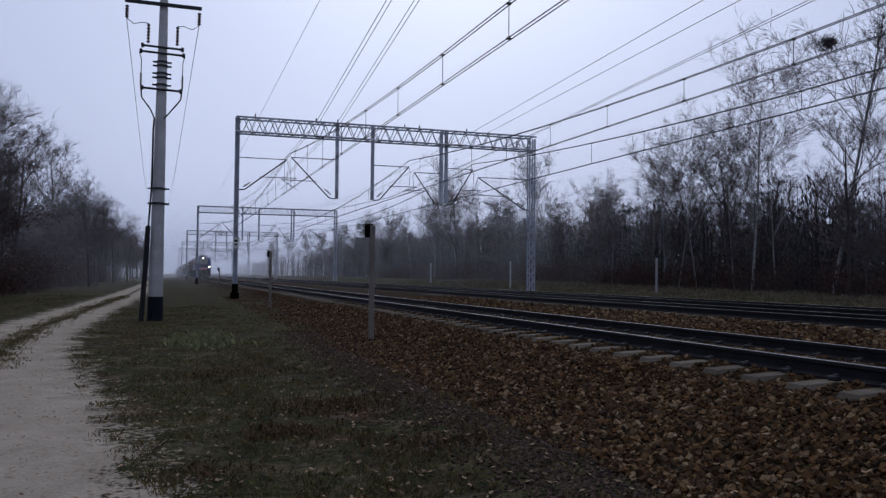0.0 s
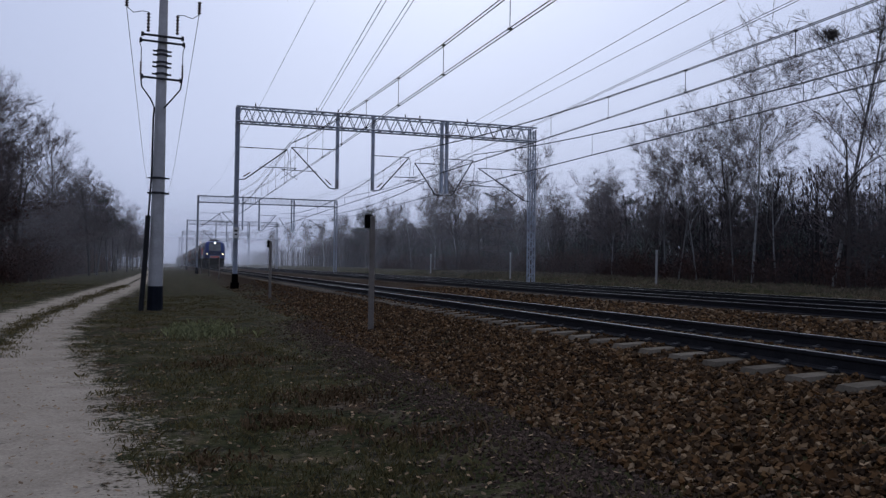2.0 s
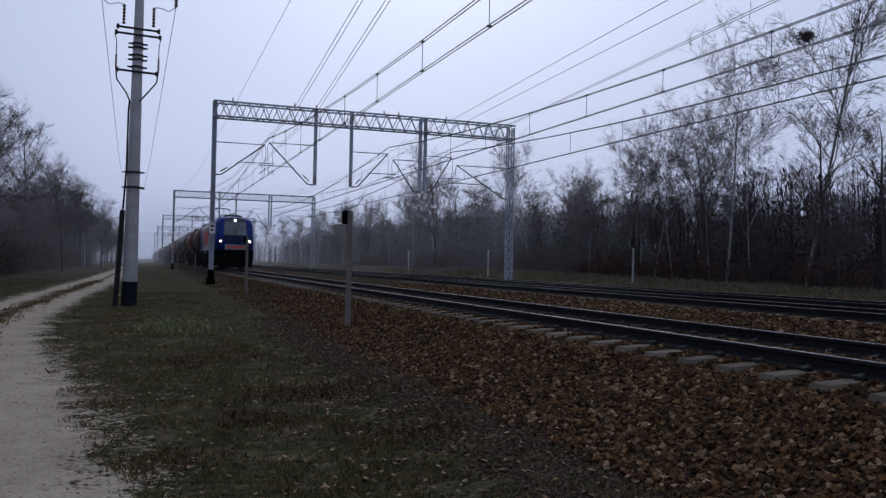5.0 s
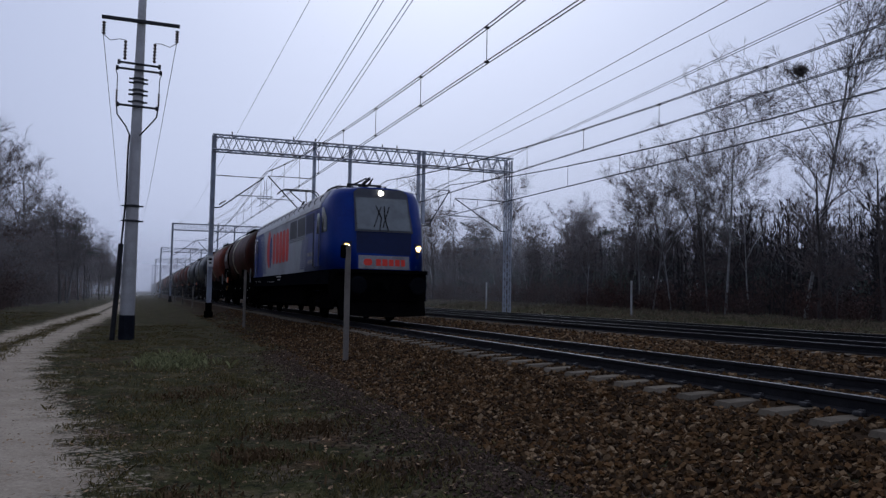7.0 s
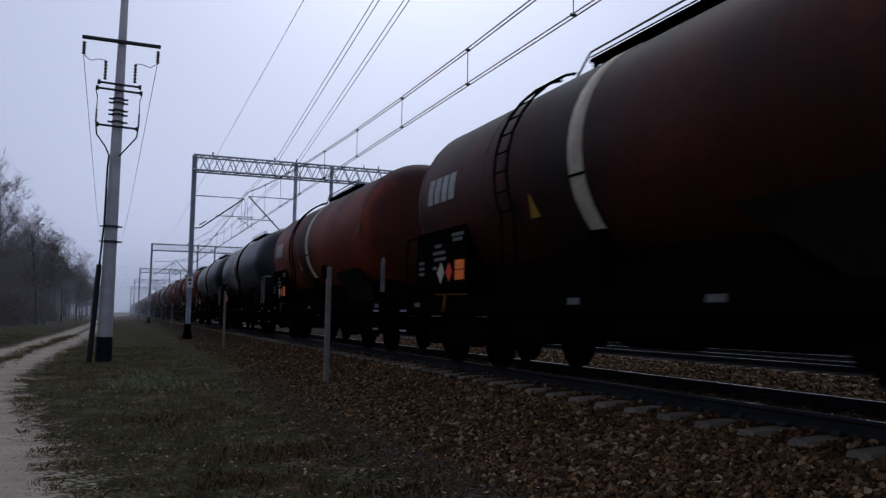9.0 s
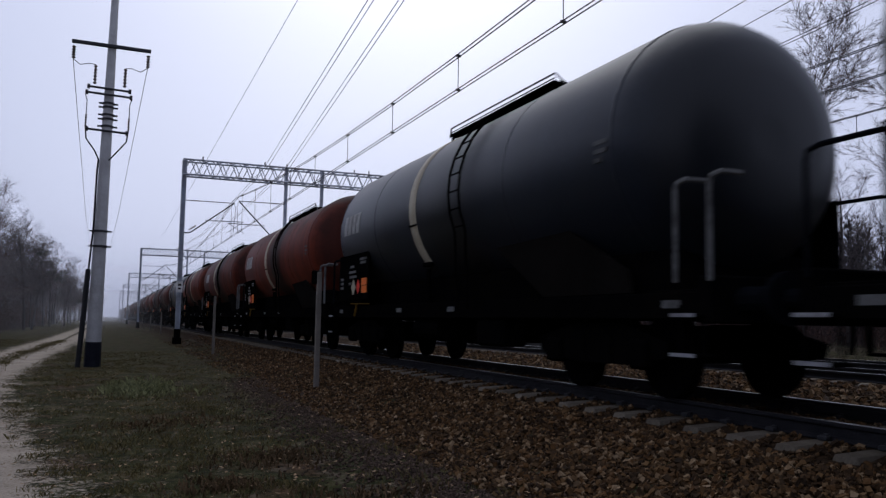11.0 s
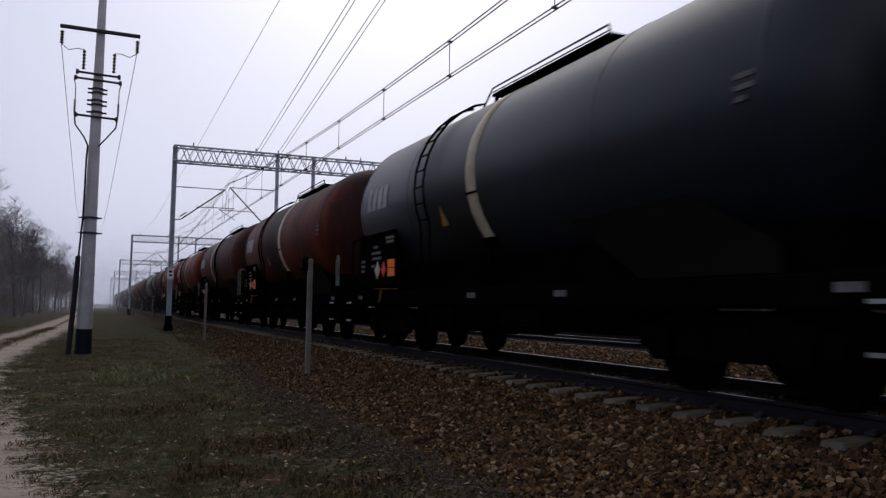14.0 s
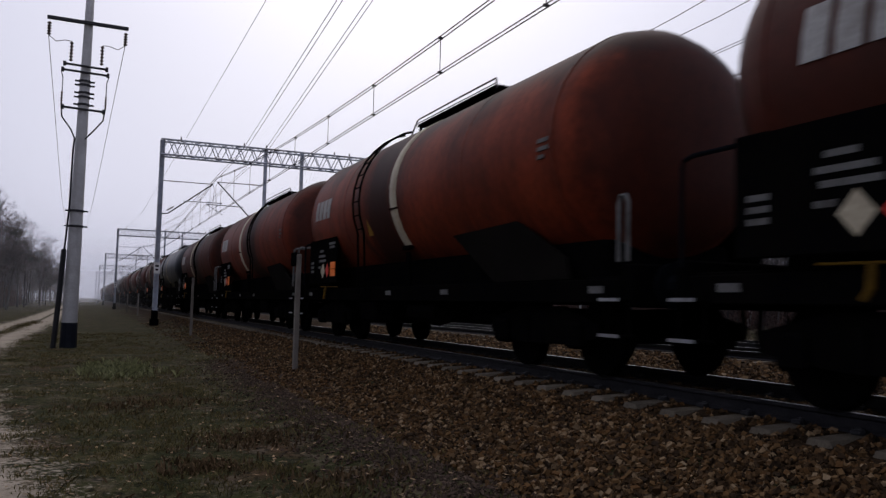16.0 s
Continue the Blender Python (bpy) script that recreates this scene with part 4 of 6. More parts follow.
def body_ring(y, w, taper, z0=1.5):
    k = min(1.0, taper * 1.2)
    back = [(1.0, 3.4), (0.965, 3.55), (0.785, 3.95), (0.6, 4.02), (0.25, 4.05)]
    front = [(1.0, 3.52), (0.985, 3.70), (0.93, 3.85), (0.66, 3.92), (0.25, 3.93)]
    prof = [(1.0, z0), (1.0, 2.2), (1.0, 2.75)] + [(f0 + (f1 - f0) * k, h0 + (h1 - h0) * k) for (f0, h0), (f1, h1) in zip(back, front)]
    def p(f, z):
        rake = (max(0.0, z - 2.6) * 0.42 - max(0.0, 2.1 - z) * 0.10) * taper
        narrow = 1 - 0.06 * max(0.0, (z - 2.6)) * taper
        return (f * w * narrow, y + rake, z)
    return [p(f, z) for f, z in prof] + [p(-f, z) for f, z in reversed(prof)]


CAB = ((0.0, 0.80, 1.0), (0.06, 0.95, 0.98), (0.15, 1.08, 0.95), (0.35, 1.26, 0.85), (0.75, 1.41, 0.62), (1.2, 1.447, 0.35), (1.8, 1.45, 0.0))


def bars(s, side, y0, y1, z0, z1, count, x=1.456, gap=0.35, seed=1):
    """A row of plain upright bars on a side wall in place of small lettering, each a part of s."""
    rng = random.Random(seed)
    step = (y1 - y0) / count
    for i in range(count):
        one = Shape()
        one.box(*sorted((side * x, side * (x + 0.004))), y0 + step * i, y0 + step * (i + 1 - gap), z0, z1 - rng.choice((0, 0, 0.1)) * (z1 - z0))
        part("letter_block", one, M["panel_white"], s)


def ellipse_slab(s, x, cy, cz, ry, rz, thick, n=20, slot_cut=None):
    pts = [(x, cy + ry * math.cos(2 * math.pi * i / n), cz + rz * math.sin(2 * math.pi * i / n)) for i in range(n)]
    s.slab(pts, (thick, 0, 0))


def bogie(parent, y, wheel_r, base, frame_mat, low=0.25):
    s = Shape()
    s.box(-1.08, 1.08, y - 0.25, y + 0.25, 0.45, 0.8, 0.04)
    b = part("bogie", s, frame_mat, parent)
    for side in (-1, 1):
        s = Shape()
        x = side * 1.02
        s.slab([(x, y - base / 2 - 0.45, 0.62), (x, y - base / 2 - 0.4, 0.45), (x, y - 0.5, low + 0.1), (x, y + 0.5, low + 0.1), (x, y + base / 2 + 0.4, 0.45), (x, y + base / 2 + 0.45, 0.62), (x, y + 0.5, 0.82), (x, y - 0.5, 0.82)], (side * 0.1, 0, 0))
        for e in (-1, 1):
            s.box(*sorted((side * 1.04, side * 1.22)), y + e * base / 2 - 0.16, y + e * base / 2 + 0.16, 0.32, 0.64, 0.04)
            s.tube([(side * 1.1, y + e * 0.28, 0.35), (side * 1.1, y + e * 0.28, 0.7)], 0.09, 8)
        part("side_frame", s, frame_mat, b)
    for e in (-1, 1):
        s = Shape()
        yy = y + e * base / 2
        for side in (-1, 1):
            x = side * 0.72
            s.tube([(x - side * 0.05, yy, wheel_r), (x - side * 0.035, yy, wheel_r), (x - side * 0.03, yy, wheel_r), (x + side * 0.07, yy, wheel_r), (x + side * 0.075, yy, wheel_r), (x + side * 0.04, yy, wheel_r)], [wheel_r + 0.028, wheel_r + 0.028, wheel_r, wheel_r, wheel_r - 0.06, 0.12], 24)
        s.tube([(-0.75, yy, wheel_r), (0.75, yy, wheel_r)], 0.08, 8)
        part("wheelset", s, M["black"], b, "steel wheels on an axle")
    return b


def buffers(parent, y, out, z=1.05):
    for side in (-1, 1):
        s = Shape()
        x = side * 0.875
        s.tube([(x, y, z), (x, y + out * 0.35, z), (x, y + out * 0.36, z), (x, y + out * 0.58, z)], [0.13, 0.12, 0.09, 0.09], 10)
        s.tube([(x, y + out * 0.58, z), (x, y + out * 0.61, z), (x, y + out * 0.63, z)], [0.25, 0.25, 0.2], 14)
        part("buffer", s, M["frame_grey"], parent)
    s = Shape()
    s.box(-0.08, 0.08, *sorted((y, y + out * 0.35)), z - 0.12, z + 0.1, 0.02)
    s.tube([(0, y + out * 0.3, z), (0, y + out * 0.55, z - 0.15), (0, y + out * 0.5, z - 0.5)], 0.035, 6)
    part("coupling", s, M["black"], parent)


def pantograph(parent, y, raised):
    s = Shape()
    for x in (-0.5, 0.5):
        s.tube([(x, y - 0.6, 4.0), (x, y - 0.6, 4.22)], 0.06, 8).tube([(x, y + 0.6, 4.0), (x, y + 0.6, 4.22)], 0.06, 8)
    s.box(-0.55, 0.55, y - 0.65, y - 0.55, 4.2, 4.26).box(-0.55, 0.55, y + 0.55, y + 0.65, 4.2, 4.26).box(-0.04, 0.04, y - 0.65, y + 0.65, 4.2, 4.26)
    top = 5.42 if raised else 4.3
    knee = (y - 1.35, 4.75) if raised else (y - 1.2, 4.36)
    head = y + (0.1 if raised else 0.75)
    s.tube([(0, y + 0.5, 4.18), (0, *knee)], 0.05, 6)
    for x in (-0.35, 0.35):
        s.tube([(x * 0.3, *knee), (x, head, top - 0.08)], 0.028, 6)
    s.tube([(0.1, y + 0.2, 4.18), (0.1, knee[0] + 0.15, knee[1] - 0.12)], 0.025, 6)
    p = part("pantograph", s, M["dark_steel"], parent, "raised single-arm pantograph" if raised else "folded single-arm pantograph")
    s = Shape()
    for dy in (-0.22, 0.22):
        s.tube([(-0.9, head + dy, top - 0.22), (-0.8, head + dy, top - 0.08), (-0.6, head + dy, top), (0.6, head + dy, top), (0.8, head + dy, top - 0.08), (0.9, head + dy, top - 0.22)], 0.026, 6)
    for x in (-0.45, 0.45):
        s.tube([(x, head - 0.22, top - 0.03), (x, head + 0.22, top - 0.03)], 0.02, 5)
    part("collector_head", s, M["dark_steel"], p)


def build_locomotive():
    g = thing("locomotive", "blue and silver electric locomotive with red markings and lit headlamps", "locomotive")
    LEN = 18.3
    s = Shape()
    s.loft([body_ring(y, w, t) for y, w, t in CAB] + [body_ring(4.4, 1.45, 0)])
    cab = part("front_cab", s, M["blue"], g, "glossy blue cab with a raked windscreen", smooth=True)
    s = Shape()
    s.loft([body_ring(4.4, 1.449, 0), body_ring(9.0, 1.449, 0), body_ring(14.2, 1.449, 0)])
    part("machine_room", s, M["silver"], g, "silver-grey middle body")
    s = Shape()
    s.loft([[(x, LEN - y, z) for x, y, z in body_ring(yy, w, t)] for yy, w, t in CAB] + [body_ring(14.2, 1.45, 0)])
    rear = part("rear_cab", s, M["blue"], g)
    s = Shape()
    s.loft([[(-1.47, y, 3.42), (-1.42, y, 3.56), (-1.15, y, 3.965), (-0.87, y, 4.04), (0, y, 4.07), (0.87, y, 4.04), (1.15, y, 3.965), (1.42, y, 3.56), (1.47, y, 3.42)] for y in (2.0, 16.6)])
    roof = part("roof", s, M["roof"], g, "pale dusty roof")
    for i in range(16):
        y = 2.4 + i * 0.93
        for side in (-1, 1):
            s = Shape()
            s.tube([(side * 1.36, y, 3.64), (side * 1.39, y, 3.70), (side * 1.31, y + 0.02, 3.82), (side * 1.26, y + 0.02, 3.82)], 0.014, 5)
            part("lifting_lug", s, M["black"], roof)
    for y0, y1, h, w in ((5.0, 6.2, 0.2, 0.6), (7.0, 7.3, 0.26, 0.3), (9.0, 9.8, 0.2, 0.5)):
        s = Shape()
        s.box(-w, w, y0, y1, 4.0, 4.05 + h, 0.05)
        part("roof_box", s, M["dark_steel"], roof)
    pantograph(g, 3.0, False)
    pantograph(g, 14.0, True)
    # dark sill and frame
    s = Shape()
    s.loft([[(-w, y, 1.08), (-w - 0.0, y, 1.504), (w, y, 1.504), (w, y, 1.08)] for y, w in ((0.42, 1.15), (0.9, 1.4), (1.5, 1.43), (LEN - 1.5, 1.43), (LEN - 0.9, 1.4), (LEN - 0.42, 1.15))])
    part("sill", s, M["frame_grey"], g, "dark grey lower frame")
    for y in (0.12, LEN - 0.12):
        s = Shape()
        d = 1 if y < 5 else -1
        s.loft([[(-w, y + d * q, 0.62), (-w, y + d * q, 1.5), (w, y + d * q, 1.5), (w, y + d * q, 0.62)] for w, q in ((1.05, -0.12), (1.38, 0.1), (1.40, 0.75))])
        s.box(-1.32, 1.32, *sorted((y - d * 0.2, y + d * 0.1)), 1.38, 1.5, 0.02)
        part("buffer_beam", s, M["black"], g)
        s = Shape()
        s.slab([(-1.25, y - d * 0.25, 0.2), (0, y - d * 0.5, 0.16), (1.25, y - d * 0.25, 0.2), (1.3, y, 0.66), (-1.3, y, 0.66)], (0, d * 0.05, 0))
        part("snow_plough", s, M["black"], g)
        buffers(g, y - d * 0.1, -d)
    for y in (3.1, LEN - 3.1):
        bogie(g, y, 0.6, 2.7, M["black"])
    s = Shape()
    s.box(-1.25, 1.25, 5.4, 12.9, 0.35, 1.1, 0.08)
    part("transformer_tank", s, M["black"], g)
    # windscreen with a black surround, wipers
    def face(x, z, out=0.0):
        return (x * (1 - 0.06 * max(0.0, z - 2.6)), (max(0.0, z - 2.6) * 0.42) - max(0.0, 2.1 - z) * 0.10 - out, z)
    s = Shape()
    s.slab([face(-0.86, 2.58, 0.002), face(0.86, 2.58, 0.002), face(0.87, 3.76, 0.002), face(0.74, 3.88, 0.002), face(-0.74, 3.88, 0.002), face(-0.87, 3.76, 0.002)], (0, -0.012, 0))
    part("windscreen_frame", s, M["visor"], cab, "dark grey visor and window surround")
    s = Shape()
    s.slab([face(-0.80, 1.93, 0.002), face(0.80, 1.93, 0.002), face(0.82, 2.56, 0.002), face(-0.82, 2.56, 0.002)], (0, -0.002, 0))
    part("nose_panel", s, M["navy"], cab, "dull dark blue panel below the windscreen")
    s = Shape()
    s.slab([face(-0.80, 2.64, 0.016), face(0.80, 2.64, 0.016), face(0.82, 3.60, 0.016), face(-0.82, 3.60, 0.016)], (0, -0.006, 0))
    part("windscreen", s, M["glass"], cab, "wide raked glass windscreen")
    for x in (-0.14, 0.12):
        s = Shape()
        s.tube([face(x, 2.62, 0.03), face(x * 0.4, 3.0, 0.04), face(x - 0.05, 3.36, 0.04)], 0.014, 5)
        s.tube([face(x - 0.16, 2.72, 0.04), face(x + 0.1, 3.34, 0.04)], 0.012, 5)
        part("wiper", s, M["black"], cab)
    s = Shape()
    s.slab([face(-0.75, 1.52, 0.006), face(0.75, 1.52, 0.006), face(0.75, 1.9, 0.006), face(-0.75, 1.9, 0.006)], (0, -0.02, 0))
    panel = part("front_panel", s, M["panel"], cab, "white front panel with plain red marks")
    s = Shape()
    for x0, x1 in ((-0.24, -0.1), (-0.06, 0.1), (0.14, 0.28), (0.32, 0.46), (0.5, 0.62)):
        s.slab([face(x0, 1.61, 0.028), face(x1, 1.61, 0.028), face(x1, 1.80, 0.028), face(x0, 1.80, 0.028)], (0, -0.003, 0))
    for q in (-0.52, -0.44):
        s.slab([face(q + 0.09 * math.cos(a), 1.71 + 0.1 * math.sin(a), 0.028) for a in [i * 0.5236 for i in range(12)]], (0, -0.003 if q < -0.5 else -0.004, 0))
    part("red_mark", s, M["red"], panel, fix=False)
    for i in range(8):
        s = Shape()
        x = -0.42 + i * 0.105
        s.slab([face(x, 2.16, 0.005), face(x + 0.075, 2.16, 0.005), face(x + 0.075, 2.26, 0.005), face(x, 2.26, 0.005)], (0, -0.003, 0))
        part("number_block", s, M["text"], cab)
    for i in range(9):
        s = Shape()
        x = -0.3 + i * 0.07
        s.slab([face(x, 2.02, 0.005), face(x + 0.045, 2.02, 0.005), face(x + 0.045, 2.08, 0.005), face(x, 2.08, 0.005)], (0, -0.003, 0))
        part("number_block", s, M["text"], cab)
    for side in (-1, 1):
        s = Shape()
        c = Vector((side * 1.06, 0.115, 2.14))
        s.slab([(side * 0.93, 0.045, 2.30), (side * 1.17, 0.24, 2.28), (side * 1.17, 0.24, 2.1), (side * 1.10, 0.165, 1.86), (side * 0.99, 0.08, 1.84)], (0, -0.03, 0))
        h = part("headlamp_housing", s, M["navy"], cab)
        s = Shape()
        s.tube([c + Vector((0, 0.0, 0)), c + Vector((side * 0.012, -0.034, 0))], [0.098, 0.092], 18)
        part("headlamp_rim", s, M["lamp_ring"], h, "glowing amber rim of the headlamp")
        for dx, dz in ((-0.045, 0.03), (0.045, 0.03), (0, -0.045), (0, 0.0)):
            s = Shape()
            s.tube([c + Vector((dx, -0.03, dz)), c + Vector((dx + side * 0.012, -0.04, dz))], [0.036, 0.03], 10)
            part("headlamp_bulb", s, M["lamp_on"], h, "lit headlamp bulb")
        s = Shape()
        s.slab([(side * 0.88, 0.005, 1.54), (side * 1.02, 0.075, 1.54), (side * 1.02, 0.075, 1.64), (side * 0.88, 0.005, 1.64)], (0, -0.02, 0))
        part("tail_lamp", s, M["panel"], cab, "small pale lamp block")
        # side of the cab: door, windows, rails
        x = side * 1.452
        for base, d, par in ((0, 1, cab), (LEN, -1, rear)):
            q = lambda yy: base + d * yy
            s = Shape()
            s.box(*sorted((x, x + side * 0.012)), *sorted((q(1.85), q(2.55))), 1.62, 3.36, 0.01)
            door = part("door", s, M["blue"], par, "blue cab door with a small window")
            s = Shape()
            s.box(*sorted((x, x + side * 0.018)), *sorted((q(1.98), q(2.42))), 2.62, 3.26, 0.01)
            part("pane", s, M["side_glass"], door)
            for yy in (1.78, 2.62):
                s = Shape()
                s.tube([(x, q(yy), 1.6), (x + side * 0.07, q(yy), 1.62), (x + side * 0.07, q(yy), 3.08), (x, q(yy), 3.1)], 0.018, 6)
                part("handrail", s, M["grille"], door)
            s = Shape()
            s.slab([(x * 0.992, q(1.02), 2.62), (x * 1.0, q(1.72), 2.62), (x * 1.0, q(1.72), 3.38), (x * 0.998, q(1.45), 3.36), (x * 0.985, q(1.15), 3.05)], (side * 0.012, 0, 0))
            part("side_window", s, M["side_glass"], par)
            for z in (0.55, 0.85, 1.2):
                s = Shape()
                s.box(*sorted((side * 1.38, side * 1.46)), *sorted((q(1.95), q(2.45))), z, z + 0.04, 0.01)
                part("step", s, M["frame_grey"], par)
        # windows, ribs, marks on the silver part
        for y0, y1 in ((4.45, 5.75), (6.0, 7.3)):
            s = Shape()
            s.box(*sorted((x - side * 0.01, x + side * 0.006)), y0, y1, 2.72, 3.34, 0.01)
            w = part("grille_window", s, M["grille"], g, "grey rectangular louvred opening")
            s = Shape()
            for k in range(9):
                s.box(*sorted((x, x + side * 0.014)), y0 + 0.04, y1 - 0.04, 2.76 + k * 0.063, 2.785 + k * 0.063)
            for z in (2.60, 2.66):
                s.box(*sorted((x, x + side * 0.012)), y0 + 0.02, y1 - 0.02, z, z + 0.02)
            part("louvre", s, M["grille"], w)
        s = Shape()
        s.box(*sorted((x - side * 0.01, x + side * 0.008)), 2.92, 4.2, 2.72, 3.34, 0.01)
        w = part("grille_window", s, M["navy"], g, "dark blue louvred opening")
        s = Shape()
        for k in range(9):
            s.box(*sorted((x, x + side * 0.014)), 2.96, 4.16, 2.76 + k * 0.063, 2.785 + k * 0.063)
        part("louvre", s, M["navy"], w)
        # the blue breaks up into ribs along a slanting edge at both ends of the silver part
        for k in range(26):
            z = 1.6 + k * 0.066
            low = 1 - (z - 1.6) / 1.72
            for y0, y1, paint in ((4.35, 4.5 + 0.75 * low, "blue"), (max(3.72 + 0.5 * low - 0.12 * (k % 2), 4.22 if 2.64 < z < 3.36 else 0), 4.39, "silver"), (13.95 - 0.7 * low - 0.1 * (k % 2), 14.24, "blue"), (14.21, 14.95 - 0.6 * low + 0.14 * (k % 2), "silver")):
                if paint == "blue" and y0 < 9 and z > 2.56:
                    continue
                s = Shape()
                s.box(*sorted((x - side * 0.02, x + side * (0.006 if paint == "blue" else 0.009))), y0, y1, z, z + (0.028 if paint == "blue" else 0.022))
                part("rib", s, M[paint], g)
        for y0, y1 in ((7.55, 8.2), (8.3, 9.0), (9.1, 9.75), (9.85, 10.6), (10.75, 11.4)):
            s = Shape()
            ym, half = (y0 + y1) / 2, (y1 - y0) / 2 - 0.02
            s.slab([(x, ym + half * math.copysign(abs(math.cos(t)) ** 0.55, math.cos(t)), 2.565 + 0.615 * math.copysign(abs(math.sin(t)) ** 0.45, math.sin(t))) for t in [2 * math.pi * (q + 0.5) / 28 for q in range(28)]], (side * 0.006, 0, 0))
            part("red_mark", s, M["red"], g, "large plain red rounded block", fix=False)
        s = Shape()
        s.slab([(x, 12.3 + 0.72 * math.cos(a) * (1.0 if math.cos(a) > -0.2 else 0.3), 2.6 + 0.78 * math.sin(a)) for a in [i * 0.314 for i in range(20)]], (side * 0.006, 0, 0))
        part("red_mark", s, M["red"], g, "large plain red disc", fix=False)
        s = Shape()
        s.slab([(x, 11.98 + 0.29 * math.cos(a), 2.46 + 0.64 * math.sin(a)) for a in [i * 0.314 for i in range(20)]], (side * 0.010, 0, 0))
        part("blue_mark", s, M["blue"], g, fix=False)
        bars(g, side, 2.85, 3.95, 1.98, 2.1, 7)
        bars(g, side, 2.95, 3.85, 1.74, 1.86, 7)
        bars(g, side, 9.2, 10.4, 1.40, 1.46, 12, x=1.433)
        bars(g, side, 9.5, 10.1, 1.28, 1.34, 6, x=1.433)
        bars(g, side, 11.0, 13.0, 1.22, 1.27, 6, x=1.433, gap=0.8)
        bars(g, side, 15.0, 17.0, 1.24, 1.34, 3, x=1.433, gap=0.9)
    s = Shape()
    s.tube([(0, 0.48, 3.75), (0, 0.43, 3.75)], [0.075, 0.068], 14)
    part("top_lamp", s, M["lamp_top"], cab, "lit lamp above the windscreen")
    return g


TANK_Z, TANK_R = 2.83, 1.50


def build_wagon(tank_mat, word, band, ladder, walk0, walk1, mark=3.95, loop=False):
    g = thing("tank_wagon", word + " bogie tank wagon with a cream band, on the track", "tank wagon", "tank wagons of the train")
    n = 40
    rings = []
    for y, r in ((-6.35, 0.25), (-6.31, 0.74), (-6.2, 1.10), (-6.04, 1.31), (-5.82, 1.45), (-5.55, TANK_R), (-2, TANK_R), (2, TANK_R), (5.55, TANK_R), (5.82, 1.45), (6.04, 1.31), (6.2, 1.10), (6.31, 0.74), (6.35, 0.25)):
        rings.append([(r * math.cos(2 * math.pi * i / n), y, TANK_Z + r * math.sin(2 * math.pi * i / n)) for i in range(n)])
    s = Shape()
    s.loft(rings)
    tank = part("tank", s, tank_mat, g, smooth=True)
    for y in (-5.57, -2.9, 3.0, 5.57):
        s = Shape()
        s.loft([[((TANK_R + q) * math.cos(2 * math.pi * i / n), y + dy, TANK_Z + (TANK_R + q) * math.sin(2 * math.pi * i / n)) for i in range(n)] for q, dy in ((-0.01, -0.03), (0.006, -0.012), (0.006, 0.012), (-0.01, 0.03))], caps=False)
        part("weld_seam", s, tank_mat, tank, smooth=True)
    # cream band over the upper part
    arc = [radians(-40 + 260 * i / 30) for i in range(31)]
    s = Shape()
    s.loft([[((TANK_R + q) * math.cos(a), y, TANK_Z + (TANK_R + q) * math.sin(a)) for a in arc] for q, y in ((-0.005, band - 0.16), (0.012, band - 0.155), (0.012, band + 0.155), (-0.005, band + 0.16))], closed=False, caps=False)
    part("band", s, M["cream"], tank, "broad cream band", smooth=True)
    for a in (arc[0], arc[-1]):
        s = Shape()
        c = Vector(((TANK_R + 0.03) * math.cos(a), band, TANK_Z + (TANK_R + 0.03) * math.sin(a)))
        s.box(c.x - 0.045, c.x + 0.045, band - 0.18, band + 0.18, c.z - 0.06, c.z + 0.02, 0.015)
        part("band_anchor", s, M["black"], tank)
        k = radians(-12) if c.x > 0 else radians(192)
        d = Vector(((TANK_R + 0.016) * math.cos(k), band, TANK_Z + (TANK_R + 0.016) * math.sin(k)))
        s = Shape()
        s.box(d.x - 0.02, d.x + 0.02, band - 0.165, band + 0.165, d.z - 0.014, d.z + 0.014, 0.004)
        part("band_buckle", s, M["black"], tank, "dark joint across the band")
        s = Shape()
        s.tube([(c.x * 0.99, band, c.z - 0.1), (c.x * 0.96, band, 1.1)], 0.05, 6)
        part("band_strut", s, M["black"], tank)
    # walkway on top
    s = Shape()
    s.box(-0.62, 0.62, walk0, walk1, 4.31, 4.36, 0.01)
    for y in (walk0 + 0.1, (walk0 + walk1) / 2, walk1 - 0.1):
        s.box(-0.6, -0.55, y - 0.03, y + 0.03, 4.05, 4.3).box(0.55, 0.6, y - 0.03, y + 0.03, 4.05, 4.3)
    walkway = part("walkway", s, M["black"], g, "dark grating walkway with low rails")
    s = Shape()
    for x in (-0.6, 0.6):
        s.tube([(x, walk0 - 0.35, 4.2), (x, walk0, 4.46), (x, (walk0 + walk1) / 2, 4.47), (x, walk1 - 0.05, 4.47), (x, walk1, 4.3)], 0.016, 6)
        s.tube([(x, walk0, 4.39), (x, walk1 - 0.05, 4.39)], 0.012, 6)
    part("guard_rail", s, M["dark_steel"], walkway)
    s = Shape()
    s.tube([(0, -0.6, 4.2), (0, -0.6, 4.45)], 0.3, 16).tube([(0, -0.6, 4.45), (0, -0.6, 4.5)], 0.34, 16)
    s.tube([(0, -3.6, 4.2), (0, -3.6, 4.38)], 0.09, 10)
    part("manhole", s, M["black"], tank)
    # black boxes added to close the gap under the tank, standing for its shade
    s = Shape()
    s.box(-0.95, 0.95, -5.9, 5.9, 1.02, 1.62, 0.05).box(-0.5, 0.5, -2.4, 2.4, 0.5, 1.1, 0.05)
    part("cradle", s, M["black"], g)
